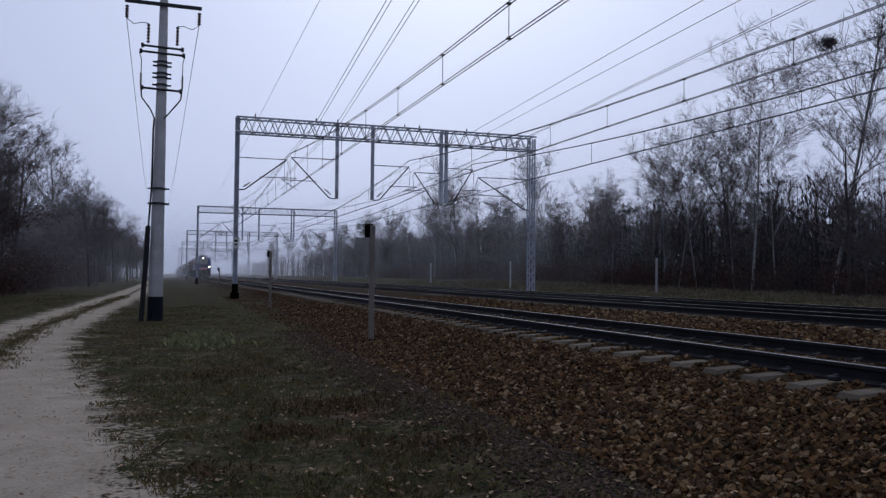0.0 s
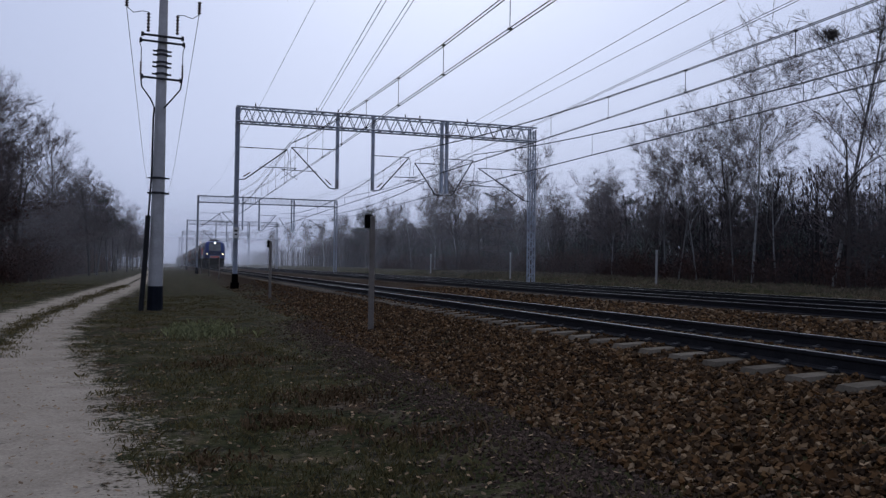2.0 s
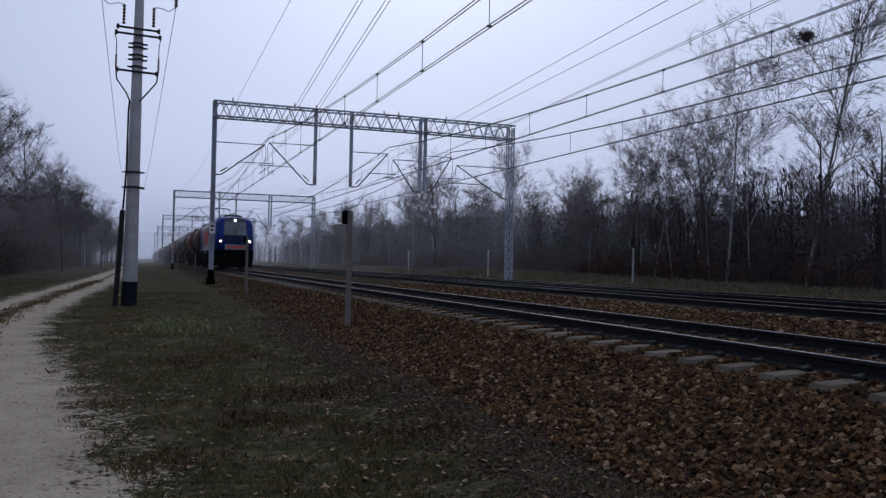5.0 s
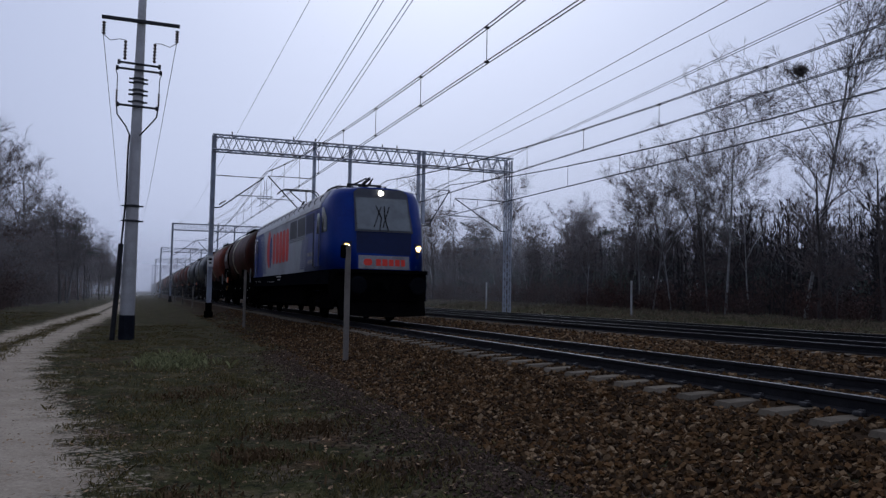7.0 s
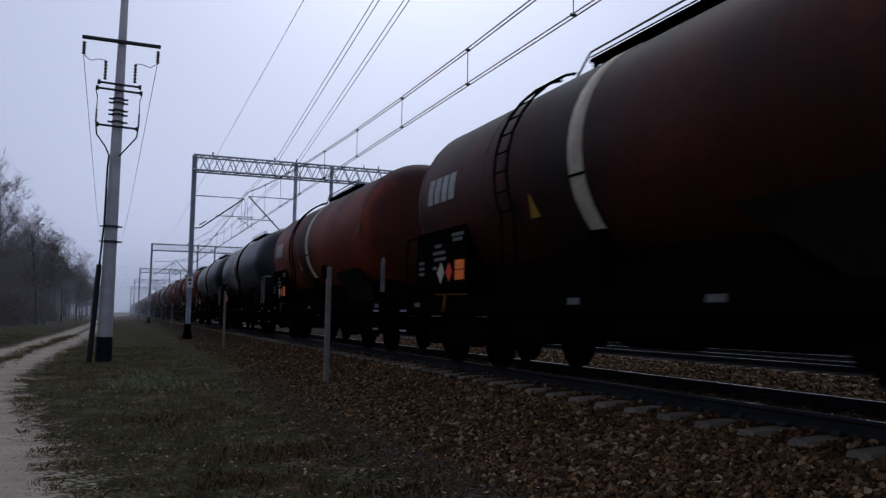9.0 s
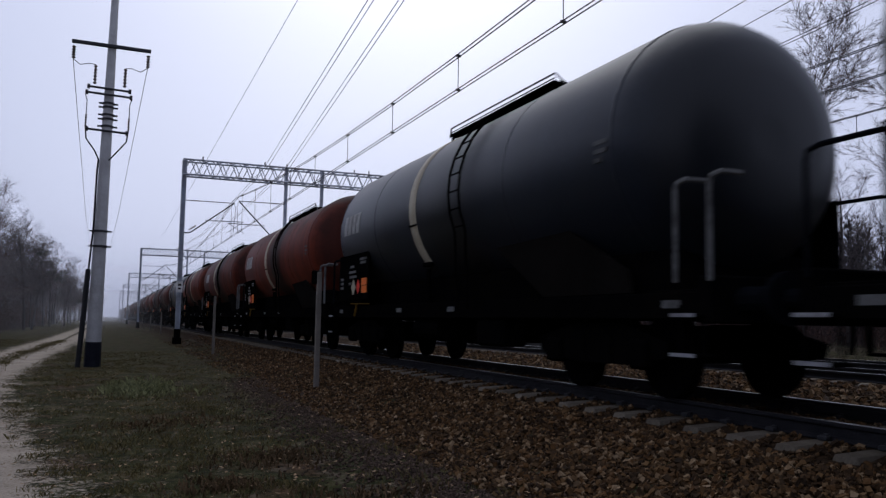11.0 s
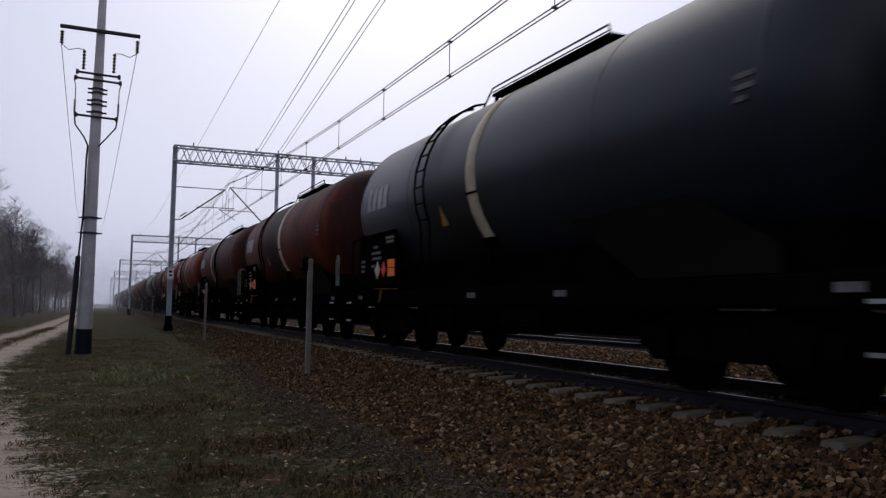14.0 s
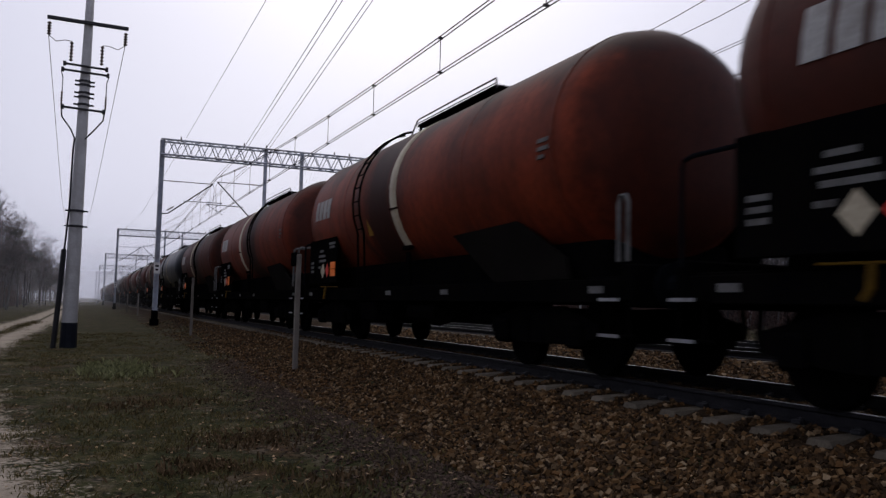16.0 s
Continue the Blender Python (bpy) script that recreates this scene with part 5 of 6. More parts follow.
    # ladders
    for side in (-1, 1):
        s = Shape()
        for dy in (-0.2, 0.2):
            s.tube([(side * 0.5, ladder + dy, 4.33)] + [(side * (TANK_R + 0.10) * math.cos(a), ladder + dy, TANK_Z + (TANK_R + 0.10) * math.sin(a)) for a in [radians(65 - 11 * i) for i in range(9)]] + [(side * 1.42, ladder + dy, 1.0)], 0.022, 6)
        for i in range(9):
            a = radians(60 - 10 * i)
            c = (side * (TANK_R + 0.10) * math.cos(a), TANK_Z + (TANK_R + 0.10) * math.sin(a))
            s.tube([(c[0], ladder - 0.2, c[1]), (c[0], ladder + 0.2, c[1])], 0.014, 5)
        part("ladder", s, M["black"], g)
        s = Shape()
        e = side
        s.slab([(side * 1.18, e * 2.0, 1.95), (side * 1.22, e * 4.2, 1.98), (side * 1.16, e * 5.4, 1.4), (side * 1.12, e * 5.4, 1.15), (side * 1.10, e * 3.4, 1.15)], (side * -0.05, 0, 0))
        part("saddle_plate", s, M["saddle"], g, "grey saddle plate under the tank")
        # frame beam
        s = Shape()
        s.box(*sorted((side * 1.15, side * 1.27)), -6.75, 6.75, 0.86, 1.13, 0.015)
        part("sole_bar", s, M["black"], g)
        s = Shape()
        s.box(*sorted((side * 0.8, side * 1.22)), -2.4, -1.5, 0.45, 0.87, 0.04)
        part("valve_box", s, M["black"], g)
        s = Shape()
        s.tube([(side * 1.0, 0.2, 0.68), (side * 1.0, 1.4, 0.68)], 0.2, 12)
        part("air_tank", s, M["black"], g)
        # marks: plain blocks instead of lettering, plates
        e = -side          # the marked end differs from side to side
        for i in range(4):
            s = Shape()
            y0 = e * mark + e * 0.315 * i
            z0, z1 = 2.72, 3.16
            pts = []
            for yy, z in ((y0 + e * 0.05, z0), (y0 + e * 0.29, z0), (y0 + e * 0.265, (z0 + z1) / 2), (y0 + e * 0.24, z1), (y0, z1), (y0 + e * 0.025, (z0 + z1) / 2)):
                r = TANK_R + 0.004
                pts.append((side * math.sqrt(r * r - (z - TANK_Z) ** 2), yy, z))
            s.slab(pts, (side * 0.006, 0, 0))
            part("mark", s, M["panel_white"], tank, "plain off-white block", fix=False)
        s = Shape()
        s.box(*sorted((side * 1.36, side * 1.40)), *sorted((e * 3.7, e * 6.0)), 1.24, 2.3, 0.02)
        board = part("data_board", s, M["black"], g, "black board with plain white bars and warning plates")
        for k, (a, b, z) in enumerate(((5.6, 5.85, 1.72), (5.6, 5.85, 1.62), (5.6, 5.85, 1.52), (4.75, 5.05, 1.98), (4.6, 5.15, 1.86), (4.55, 5.1, 1.75), (4.95, 5.15, 1.60), (3.8, 4.3, 2.12), (3.85, 4.25, 2.04))):
            s = Shape()
            s.box(*sorted((side * 1.40, side * 1.404)), *sorted((e * a, e * b)), z, z + 0.055)
            part("text_block", s, M["text"], board)
        s = Shape()
        s.slab([(side * 1.401, e * 4.77, 1.36), (side * 1.401, e * 4.94, 1.54), (side * 1.401, e * 4.77, 1.72), (side * 1.401, e * 4.60, 1.54)], (side * 0.005, 0, 0))
        part("hazard_sign", s, M["cream"], board, "white diamond sign")
        s = Shape()
        s.slab([(side * 1.401, e * 4.40, 1.38), (side * 1.401, e * 4.55, 1.54), (side * 1.401, e * 4.40, 1.70), (side * 1.401, e * 4.25, 1.54)], (side * 0.005, 0, 0))
        part("hazard_sign", s, M["red"], board, "red diamond sign")
        s = Shape()
        s.box(*sorted((side * 1.40, side * 1.41)), *sorted((e * 3.75, e * 4.13)), 1.40, 1.555).box(*sorted((side * 1.40, side * 1.41)), *sorted((e * 3.75, e * 4.13)), 1.57, 1.72)
        part("orange_plate", s, M["orange"], board, "orange warning plate")
        if loop:
            s = Shape()
            y0, r = e * 1.46, TANK_R + 0.004
            s.slab([(side * math.sqrt(r * r - (z - TANK_Z) ** 2), yy, z) for yy, z in ((y0 - 0.13, 2.14), (y0 + 0.13, 2.14), (y0, 2.46))], (side * 0.006, 0, 0))
            part("warning_mark", s, M["yellow"], tank, "yellow triangle", fix=False)
        for k in range(3):
            z = 2.60 + 0.10 * k
            s = Shape()
            s.box(*sorted((side * (math.sqrt(r * r - (z - TANK_Z) ** 2) - 0.01), side * (r + 0.006))), *sorted((-e * 5.25, -e * (5.5 if k % 3 else 5.4))), z, z + 0.05)
            part("text_block", s, M["text"], tank)
        s = Shape()
        s.tube([(side * 1.32, e * 3.8, 1.16), (side * 1.32, e * 5.2, 1.18)], 0.013, 6)
        s.tube([(side * 1.34, e * 4.7, 1.16), (side * 1.36, e * 4.7, 0.98), (side * 1.36, e * 4.76, 0.9)], 0.028, 6)
        part("brake_handle", s, M["handle"], g, "dull yellow changeover handle")
        for y in (-6.3, -0.6, 2.0, 6.2):
            s = Shape()
            s.box(*sorted((side * 1.27, side * 1.276)), y - 0.14, y + 0.14, 0.97, 1.05)
            part("label_plate", s, M["text"], g)
    for e in (-1, 1):
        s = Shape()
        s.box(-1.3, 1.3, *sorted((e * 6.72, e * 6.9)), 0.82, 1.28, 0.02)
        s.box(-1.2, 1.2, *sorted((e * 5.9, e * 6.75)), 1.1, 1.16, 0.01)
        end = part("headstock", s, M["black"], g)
        for side in (-1, 1):
            x = side * 1.33
            if e == -side:
                s = Shape()
                s.tube([(x, e * 6.75, 1.2), (x, e * 6.75, 2.14), (x, e * 6.72, 2.22), (x, e * 6.6, 2.25), (x, e * 6.05, 2.25)], 0.024, 6)
                part("grab_rail", s, M["frame_grey"], g, "dark angled grab rail")
            elif loop:
                s = Shape()
                s.tube([(x, e * 6.86, 1.3), (x, e * 6.86, 1.92), (x, e * 6.82, 2.0), (x, e * 6.74, 2.0), (x, e * 6.70, 1.92), (x, e * 6.70, 1.3)], 0.026, 6)
                part("grab_rail", s, M["text"], g, "pale looped grab rail")
            else:
                for y in (6.45, 6.95):
                    s = Shape()
                    s.tube([(x, e * y, 1.22), (x, e * y, 2.14), (x, e * (y + 0.03), 2.2), (x - side * 0.05, e * (y + 0.1), 2.24), (x - side * 0.3, e * (y + 0.1), 2.24)], 0.028, 6)
                    part("grab_rail", s, M["text"], g, "pale tubular grab rail")
            s = Shape()
            for z in (0.5, 0.88):
                s.box(*sorted((side * 1.2, side * 1.42)), *sorted((e * 6.45, e * 6.85)), z, z + 0.035, 0.008)
            s.tube([(side * 1.3, e * 6.47, 0.5), (side * 1.3, e * 6.47, 1.0)], 0.015, 5).tube([(side * 1.3, e * 6.83, 0.5), (side * 1.3, e * 6.83, 1.0)], 0.015, 5)
            st = part("step_ladder", s, M["black"], g)
            for z in (0.5, 0.88):
                s = Shape()
                s.box(*sorted((side * 1.42, side * 1.426)), *sorted((e * 6.47, e * 6.83)), z, z + 0.035)
                part("step_edge", s, M["panel"], st)
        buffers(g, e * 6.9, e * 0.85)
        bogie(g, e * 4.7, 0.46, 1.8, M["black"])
    return g


loco = build_locomotive()
PAINT = {"r": ("tank_red", "red-brown"), "b": ("tank_brown", "dark brown"), "g": ("tank_grey", "black-grey"), "o": ("tank_bright", "worn red")}
FITTINGS = {0: (1.15, -1.0, -2.45, 1.5), 1: (-0.2, -2.05, -1.3, 2.1, 3.95, True)}
# wagons whose band, ladder and marks sit a little differently
ODD = {2: (1.15, -1.0, -2.45, 1.5, 4.2), 3: (0.72, -1.4, -2.8, 1.15, 4.05), 4: (0.92, -1.2, -2.5, 1.5, 3.85), 5: (0.85, -1.3, -2.75, 1.2, 3.1), 6: (0.55, -2.13, -1.15, 2.45, 3.95, True), 8: (0.62, -2.05, -0.9, 2.5, 4.0, True), 10: (0.12, -1.75, -1.0, 2.4, 3.95, True)}
# distance of each wagon's middle along the line, its colour and whether it is turned round
ROW = [(190.9, "b", 1), (206.0, "r", 1), (221.45, "g", 0), (236.3, "g", 0), (250.95, "r", 0), (265.95, "r", 0), (280.45, "r", 1), (294.85, "g", 1), (309.6, "r", 1), (324.2, "b", 0), (338.65, "o", 1), (353.1, "r", 0)]
for i, c in enumerate("bgrbrrbgbrbbrgbrbb"):
    ROW.append((367.7 + 14.7 * i, c, int((i * 7) % 3 == 1)))
TRAIN, made_wagons = [(loco, 164.6, 0)], {}
for number, (s0, c, turned) in enumerate(ROW):
    if number in ODD:
        wagon = build_wagon(M[PAINT[c][0]], PAINT[c][1], *ODD[number])
    elif (c, turned) in made_wagons:
        wagon = copy_thing(made_wagons[c, turned], Matrix())
    else:
        wagon = made_wagons[c, turned] = build_wagon(M[PAINT[c][0]], PAINT[c][1], *FITTINGS[turned])
    TRAIN.append((wagon, s0, turned))


# ---- trees ----
def grow(s, tw, rng, p, d, length, r, level, spread, droop, levels):
    """A limb in bent pieces with side shoots; the last levels go to the twigs."""
    k = 4 if level < 2 else 2 if level < levels else 1
    pts, rs, q = [p], [r], p.copy()
    for i in range(k):
        d = (d + Vector((rng.gauss(0, 1), rng.gauss(0, 1), rng.gauss(0, 1))) * (0.05 if level == 0 else 0.2) + Vector((0, 0, 0.10 if level < 3 else -droop))).normalized()
        q = q + d * (length / k)
        pts.append(q.copy())
        rs.append(max(0.0062, r * (1 - 0.75 * (i + 1) / k)))
    (s if level < 2 else tw).tube(pts, rs, 6 if level == 0 else 4 if level < 3 else 3, caps=False)
    if level >= levels:
        return
    count = (15, 8, 7, 5)[min(level, 3)]
    for j in range(count):
        f = rng.uniform(0.28 if level == 0 else 0.15, 1.0)
        i = min(k - 1, int(f * k))
        at = pts[i].lerp(pts[i + 1], f * k - i)
        a = rng.uniform(0, 6.283)
        side = Vector((math.cos(a), math.sin(a), rng.uniform(-0.2, 0.5)))
        nd = (d * (1 - spread) + side * spread).normalized()
        grow(s, tw, rng, at, nd, length * rng.uniform(0.32, 0.55) * (1.15 - 0.5 * f if level == 0 else 1), max(0.0078, rs[i] * 0.45), level + 1, spread, droop, levels)


def build_tree(seed, height, r, bark, spread, droop, label, category, leaves=0, leaf_mat=None, levels=4):
    rng = random.Random(seed)
    g = thing("tree", label, category, "trees of the wood")
    s, tw = Shape(), Shape()
    grow(s, tw, rng, Vector((0, 0, -0.2)), Vector((rng.gauss(0, 0.02), rng.gauss(0, 0.02), 1)), height, r, 0, spread, droop, levels)
    part("trunk", s, bark, g, fix=False)
    crown = part("crown", tw, M["twigs"], g, fix=False)
    if leaves:
        lf = Shape()
        n = len(tw.v)
        for _ in range(leaves):
            c = Vector(tw.v[rng.randrange(n)])
            if c.z > height * 0.75 and leaf_mat is M["russet"]:
                continue
            a, b = Vector((rng.gauss(0, 1), rng.gauss(0, 1), rng.gauss(0, 1))).normalized() * rng.uniform(0.05, 0.11), Vector((rng.gauss(0, 1), rng.gauss(0, 1), rng.gauss(0, 1))).normalized() * rng.uniform(0.04, 0.08)
            lf.add([c - a, c + b, c + a, c - b], [(0, 1, 2, 3)])
        part("withered_leaves" if leaf_mat is M["russet"] else "needles", lf, leaf_mat, crown, fix=False)
    return g


def build_woods():
    rng = random.Random(11)
    birch = [build_tree(21 + i, 12.5 + i, 0.10, M["birch_bark"], 0.38, 0.14, "slender bare birch with pale bark and fine hanging twigs", "birch tree") for i in range(3)]
    bare = [build_tree(31 + i, 11 + i, 0.17, M["bark"], 0.5, -0.02, "bare dark deciduous tree with a wide branching crown", "tree") for i in range(3)]
    russet = [build_tree(41 + i, 8.0 + 1.5 * i, 0.11, M["bark"], 0.62, 0.02, "young oak still holding some withered russet leaves", "oak tree", 2600, M["russet"]) for i in range(2)]
    pine = [build_tree(51 + i, 11 + 2 * i, 0.15, M["bark"], 0.72, 0.03, "dark evergreen pine in the depth of the wood", "pine tree", 14000, M["pine"], 4) for i in range(2)]
    kinds = {"b": birch, "d": bare, "r": russet, "p": pine}
    used = set()

    def plant(kind, x, y, size=1.0):
        src = kinds[kind][rng.randrange(len(kinds[kind]))]
        m = pose(x, y, ground_height(x, y) - 0.05, 0, 0, rng.uniform(0, 360)) @ Matrix.Diagonal((size, size, size * rng.uniform(0.94, 1.06), 1))
        if src.name in used:
            ob = copy_thing(src, m)
        else:
            ob = src
            used.add(src.name)
        ob.matrix_basis = m
        return ob

    plant("b", 32.4, 33.4, 1.04)
    nest = Shape()
    for _ in range(260):
        d = Vector((rng.gauss(0, 1), rng.gauss(0, 1), rng.gauss(0, 0.8))).normalized()
        e = Vector((rng.gauss(0, 1), rng.gauss(0, 1), rng.gauss(0, 1))).normalized()
        nest.tube([d * 0.1, d * 0.3 + e * 0.08, d * 0.42 + e * 0.2], [0.016, 0.012, 0.008], 3, caps=False)
    nest_ob = single("mistletoe", nest, M["bark"], "dark round clump of mistletoe high in a birch", "mistletoe", fix=False)
    nest_ob.location = (32.3, 33.4, 13.75)
    # the edge of the wood beyond the tracks
    for x, y, kind, size in ((31.5, 45.5, "b", 0.6), (33, 29, "d", 0.68), (34.5, 25.5, "b", 0.74), (31, 37.8, "b", 0.76), (31.5, 31.5, "d", 0.66), (32, 41, "d", 0.6), (33.5, 50, "b", 0.62), (32, 68, "b", 0.72), (31, 63, "d", 0.5), (31.5, 56, "r", 0.72), (31, 75, "r", 0.85), (30.5, 79, "d", 0.72), (33, 92, "b", 0.85)):
        plant(kind, x, y, size)
    for i in range(180):
        y = 12 + 190 * rng.random() ** 1.25
        x = 31.5 + 26 * rng.random() ** 1.3
        plant(rng.choice("ddddbbbrrr" if x < 36 else "ddddrrpp"), x, y, rng.uniform(0.42, 0.66) if y < 50 else rng.uniform(0.40, 0.60) if y < 80 else rng.uniform(0.5, 0.72))
    # the wood beyond the path
    for x, y, kind, size in ((-10.5, 41, "d", 0.78), (-12.5, 37, "d", 0.8), (-9.6, 48, "d", 0.78), (-14, 44, "r", 1.0), (-10, 57, "d", 0.84), (-11, 68, "d", 0.9), (-9.8, 80, "d", 0.85)):
        plant(kind, x, y, size)
    for i in range(110):
        y = 36 + 170 * rng.random() ** 1.3
        x = -9.0 - 22 * rng.random() ** 1.5
        plant(rng.choice("ddddrr" if x > -15 else "ddrp"), x, y, rng.uniform(0.58, 0.8))
    for i in range(30):
        y = 85 + 230 * rng.random()
        plant(rng.choice("dddrp"), -5.4 - 7 * rng.random() ** 1.5 - max(0.0, (130 - y) * 0.04), y, rng.uniform(0.55, 0.78))
    for i in range(10):
        plant(rng.choice("dddbrp"), 30.5 + 9 * rng.random(), 120 + 220 * rng.random(), rng.uniform(0.6, 0.85))
    # undergrowth along both edges
    def thicket(name, spots, mat, label):
        s = Shape()
        for x, y, h in spots:
            z = ground_height(x, y)
            for _ in range(26):
                a, lean = rng.uniform(0, 6.283), rng.uniform(0.1, 0.7)
                hh = h * rng.uniform(0.5, 1.1)
                p0 = Vector((x + rng.gauss(0, 0.35), y + rng.gauss(0, 0.35), z - 0.05))
                p1 = p0 + Vector((math.cos(a) * lean * hh * 0.5, math.sin(a) * lean * hh * 0.5, hh * 0.6))
                p2 = p1 + Vector((math.cos(a) * lean * hh * 0.6 + rng.gauss(0, 0.1), math.sin(a) * lean * hh * 0.6, hh * 0.4))
                s.tube([p0, p1, p2], [0.012, 0.009, 0.004], 3, caps=False)
                for _ in range(5):
                    q = p0.lerp(p2, rng.uniform(0.35, 1)) + Vector((rng.gauss(0, 0.12), rng.gauss(0, 0.12), rng.gauss(0, 0.1)))
                    u = Vector((rng.gauss(0, 1), rng.gauss(0, 1), rng.gauss(0, 1))).normalized() * rng.uniform(0.05, 0.11)
                    w = Vector((rng.gauss(0, 1), rng.gauss(0, 1), rng.gauss(0, 1))).normalized() * rng.uniform(0.04, 0.09)
                    s.add([q - u, q + w, q + u, q - w], [(0, 1, 2, 3)])
        single(name, s, mat, label, "shrubs", kind="stuff", fix=False)
    thicket("undergrowth", [(30 + 8 * rng.random(), 14 + 110 * rng.random() ** 1.2, rng.uniform(0.8, 2.6)) for _ in range(330)] + [(-8.5 - 8 * rng.random(), 32 + 110 * rng.random() ** 1.2, rng.uniform(1.0, 3.6)) for _ in range(520)], M["russet"], "tangled leafless and russet undergrowth at the edge of the wood")
    thicket("evergreen_scrub", [(33 + 14 * rng.random(), 14 + 110 * rng.random(), rng.uniform(2.5, 4.5)) for _ in range(160)] + [(-13 - 9 * rng.random(), 34 + 100 * rng.random(), rng.uniform(2, 4.5)) for _ in range(150)], M["pine"], "dark evergreen scrub deep in the wood")
    # forest depth: close-set young stems with fine upswept brushwood, gloom put into the colour
    s = Shape()
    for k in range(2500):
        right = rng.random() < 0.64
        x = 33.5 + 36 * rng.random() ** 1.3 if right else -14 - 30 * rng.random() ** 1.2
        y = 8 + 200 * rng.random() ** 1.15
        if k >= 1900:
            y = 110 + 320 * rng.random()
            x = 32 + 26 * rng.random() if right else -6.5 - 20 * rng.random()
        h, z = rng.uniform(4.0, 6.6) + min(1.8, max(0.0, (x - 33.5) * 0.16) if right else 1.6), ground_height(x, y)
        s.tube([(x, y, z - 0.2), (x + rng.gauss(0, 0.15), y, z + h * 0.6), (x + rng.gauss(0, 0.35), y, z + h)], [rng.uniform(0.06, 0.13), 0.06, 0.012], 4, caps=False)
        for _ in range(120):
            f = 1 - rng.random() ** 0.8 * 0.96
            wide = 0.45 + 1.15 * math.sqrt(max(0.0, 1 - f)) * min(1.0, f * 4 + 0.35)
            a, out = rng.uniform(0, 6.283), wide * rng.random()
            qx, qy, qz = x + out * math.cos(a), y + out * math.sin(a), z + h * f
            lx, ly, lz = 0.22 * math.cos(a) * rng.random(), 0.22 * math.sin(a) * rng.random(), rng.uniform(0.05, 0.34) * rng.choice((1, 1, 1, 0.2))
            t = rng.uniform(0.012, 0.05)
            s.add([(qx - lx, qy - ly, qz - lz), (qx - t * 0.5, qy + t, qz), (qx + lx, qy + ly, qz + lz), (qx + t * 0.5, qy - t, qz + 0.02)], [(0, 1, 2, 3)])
    # large dark flakes added behind, closing the gaps to the sky
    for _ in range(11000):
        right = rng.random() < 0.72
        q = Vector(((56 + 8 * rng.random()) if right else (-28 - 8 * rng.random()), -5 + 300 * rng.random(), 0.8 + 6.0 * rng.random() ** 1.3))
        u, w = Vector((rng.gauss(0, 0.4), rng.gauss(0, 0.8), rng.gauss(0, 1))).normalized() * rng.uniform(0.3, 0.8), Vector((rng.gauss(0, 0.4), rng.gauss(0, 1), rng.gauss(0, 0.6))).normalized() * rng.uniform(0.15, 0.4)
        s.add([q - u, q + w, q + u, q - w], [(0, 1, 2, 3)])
    single("far_wood", s, M["depth"], "dense trunks and foliage deep in the forest, gloom in their colour", "forest", kind="stuff", fix=False)


build_woods()


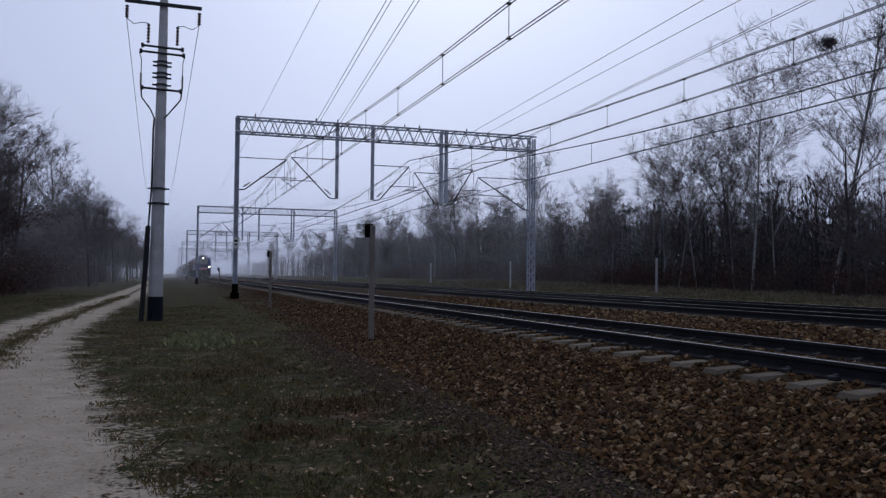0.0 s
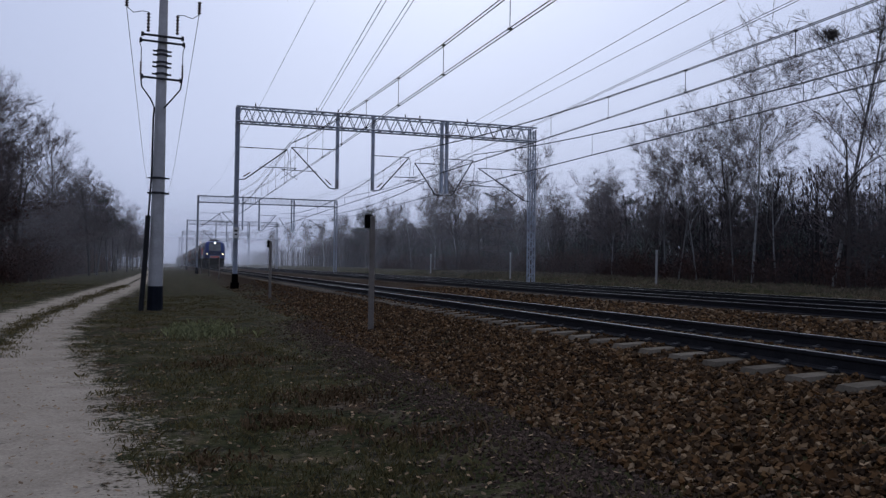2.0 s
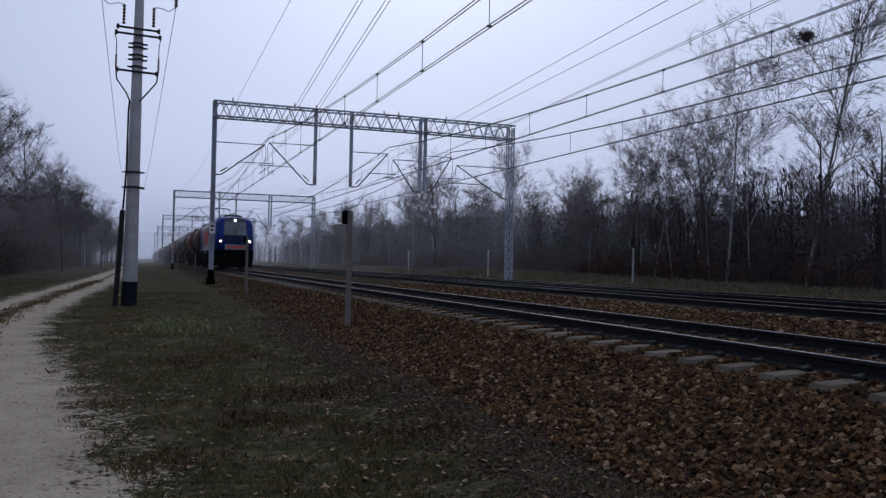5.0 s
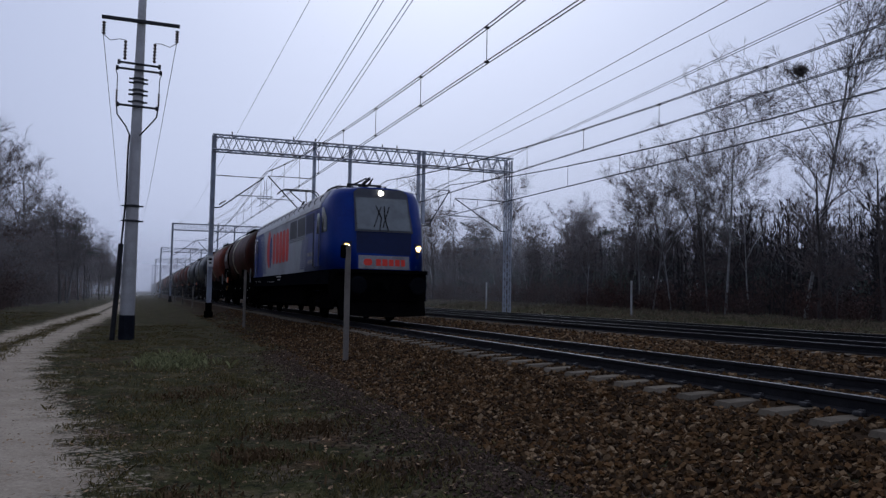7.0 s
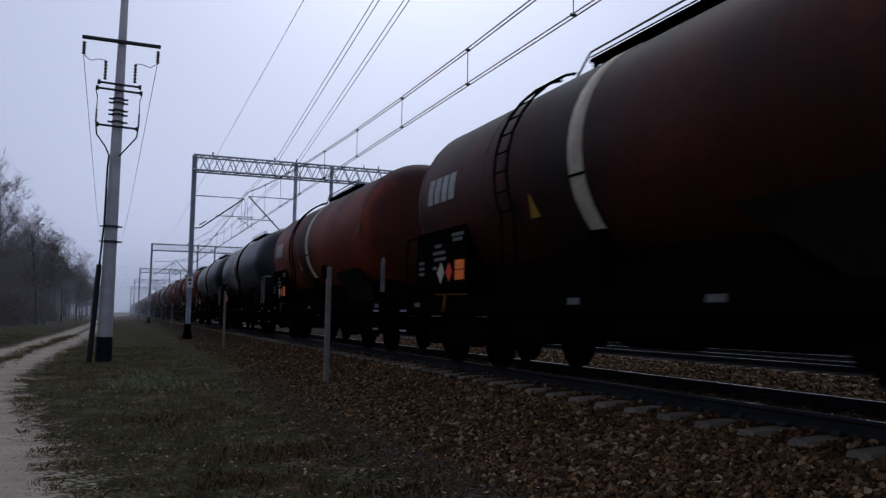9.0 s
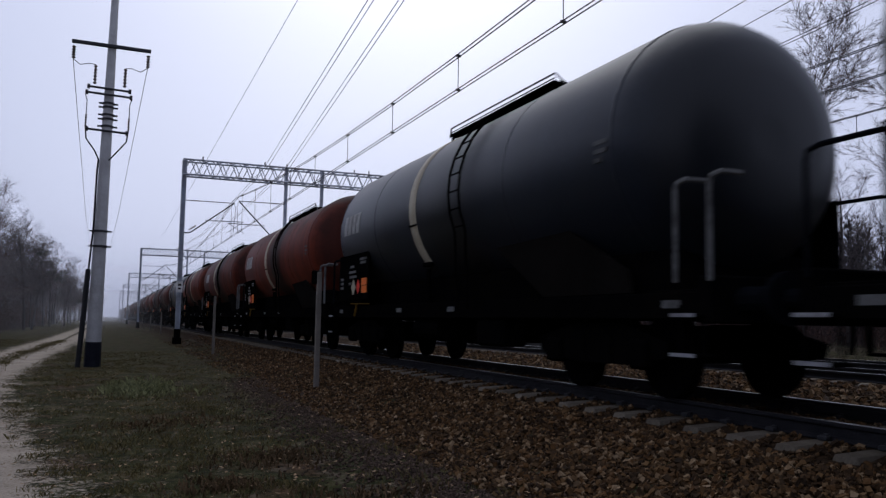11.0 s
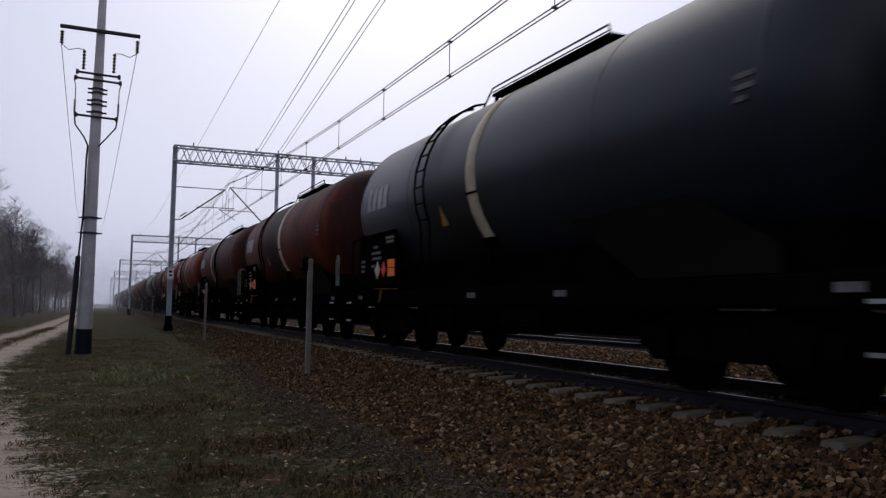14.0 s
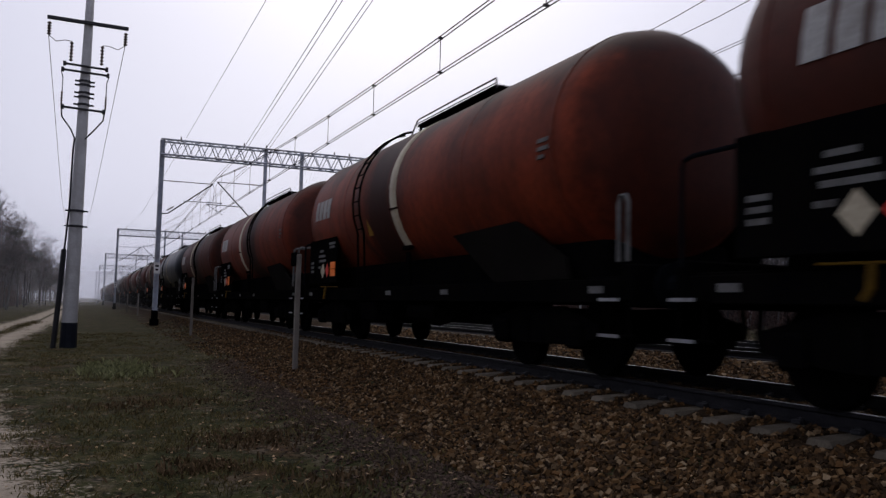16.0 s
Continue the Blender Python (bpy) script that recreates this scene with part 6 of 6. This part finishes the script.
# ---- grass and small things ----
def build_grass():
    rng = random.Random(8)
    s = Shape()
    def tuft(s, x, y, h, n, wide):
        z = ground_height(x, y)
        for _ in range(n):
            a, lean = rng.uniform(0, 6.283), rng.uniform(0.2, 1.0)
            c, sn = math.cos(a), math.sin(a)
            hh, w = h * rng.uniform(0.5, 1.1), wide * rng.uniform(0.6, 1.2)
            px, py = x + rng.gauss(0, 0.05), y + rng.gauss(0, 0.05)
            s.add([(px - sn * w, py + c * w, z - 0.01), (px + sn * w, py - c * w, z - 0.01), (px + c * lean * hh * 0.5 + sn * w * 0.7, py + sn * lean * hh * 0.5 - c * w * 0.7, z + hh * 0.7), (px + c * lean * hh, py + sn * lean * hh, z + hh * 0.85)], [(0, 1, 2), (0, 2, 3)])
    for _ in range(13000):
        y = 3.2 + 34 * rng.random() ** 1.6
        lo, hi = path_middle(y) + 1.15 + 0.1 * min(3, max(0, 8 - y)), 3.0 + 0.03 * y
        x = rng.uniform(lo, hi)
        if x > 2.0 and rng.random() < 0.65 or noise.noise((x * 0.8, y * 0.8, 9)) + 0.6 * noise.noise((x * 2.3, y * 2.3, 2)) < -0.05 * (1 + y * 0.1):
            continue
        tuft(s, x, y, rng.uniform(0.02, 0.075) * (1 + 0.5 * noise.noise((x, y, 3))), 6, 0.004)
    for _ in range(5000):
        y = 6 + 50 * rng.random() ** 1.3
        x = path_middle(y) + rng.choice((rng.gauss(0, 0.22), -1.6 - abs(rng.gauss(0, 3.0))))
        if y < 14 and abs(x - path_middle(y)) < 1.3:
            continue
        tuft(s, x, y, rng.uniform(0.03, 0.10), 5, 0.004)
    single("grass", s, M["blade"], "short dry brownish autumn grass", "grass", kind="stuff", fix=False)
    s = Shape()
    for _ in range(4200):
        x, y = 20 + 9.5 * rng.random(), 10 + 70 * rng.random()
        tuft(s, x, y, rng.uniform(0.06, 0.28), 6, 0.01)
    single("bank_grass", s, M["straw"], "dry straw-coloured grass on the bank", "grass", kind="stuff", fix=False)
    s = Shape()
    for _ in range(260):
        x, y = rng.gauss(0.65, 0.35), rng.gauss(18.5, 0.9)
        tuft(s, x, y, rng.uniform(0.08, 0.22), 5, 0.012)
    single("weeds", s, M["weed"], "patch of low pale green weeds in the grass", "weed", kind="stuff", fix=False)
    s = Shape()
    for cx, cy, k, r in ((1.05, 7.6, 160, 0.22), (1.75, 8.9, 240, 0.35), (0.95, 12.6, 200, 0.5), (2.1, 6.7, 120, 0.3), (0.4, 6.3, 70, 0.2)):
        for _ in range(k):
            tuft(s, rng.gauss(cx, r), rng.gauss(cy, r * 0.8), rng.uniform(0.03, 0.10), 3, 0.012)
    single("dead_fern", s, M["rust"], "patches of withered rust-brown plants in the grass", "dead plants", kind="stuff", fix=False)
    s = Shape()
    for _ in range(6000):
        y = 3 + 22 * rng.random() ** 1.5
        x = rng.uniform(-3.5, 4.2)
        z = ground_height(x, y) + 0.025
        a, r = rng.uniform(0, 6.283), rng.uniform(0.008, 0.032)
        c, sn = math.cos(a), math.sin(a)
        s.add([(x - c * r, y - sn * r, z), (x + sn * r * 0.6, y - c * r * 0.6, z + 0.006), (x + c * r, y + sn * r, z + 0.012), (x - sn * r * 0.6, y + c * r * 0.6, z + 0.004)], [(0, 1, 2, 3)])
    single("fallen_leaves", s, M["leaf"], "scattered small dry fallen leaves", "leaves", kind="stuff", fix=False)


build_grass()


# ---- mist, as flat haze sheets ----
def mist_bank(corners, cover, thin=1.0):
    s = Shape()
    s.add([(x, y, z) for z in (-0.5, 34) for x, y in (corners if z < 0 else corners[::-1])], [(0, 1, 2, 3)])
    single("mist_bank", s, haze_sheet_material("mist_bank", cover, thin), "thin pale sheet that stands in for mist across the line", "mist", "mist banks", kind="stuff", fix=False)


# sheets add up to a paler haze with distance, thinned over the tracks
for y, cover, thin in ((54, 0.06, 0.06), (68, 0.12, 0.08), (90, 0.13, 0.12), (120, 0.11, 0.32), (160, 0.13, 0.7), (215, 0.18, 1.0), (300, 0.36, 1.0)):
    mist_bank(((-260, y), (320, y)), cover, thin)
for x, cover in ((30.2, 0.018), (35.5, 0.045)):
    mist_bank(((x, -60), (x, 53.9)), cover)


# ---- what moves ----
SPEED = 20.3


def motions():
    for ob, start, turned in TRAIN:
        walk(ob, [(t, pose(TRAIN_X, start - SPEED * t, RAIL, 0, 0, 180 if turned else 0)) for t in range(17)])


motions()
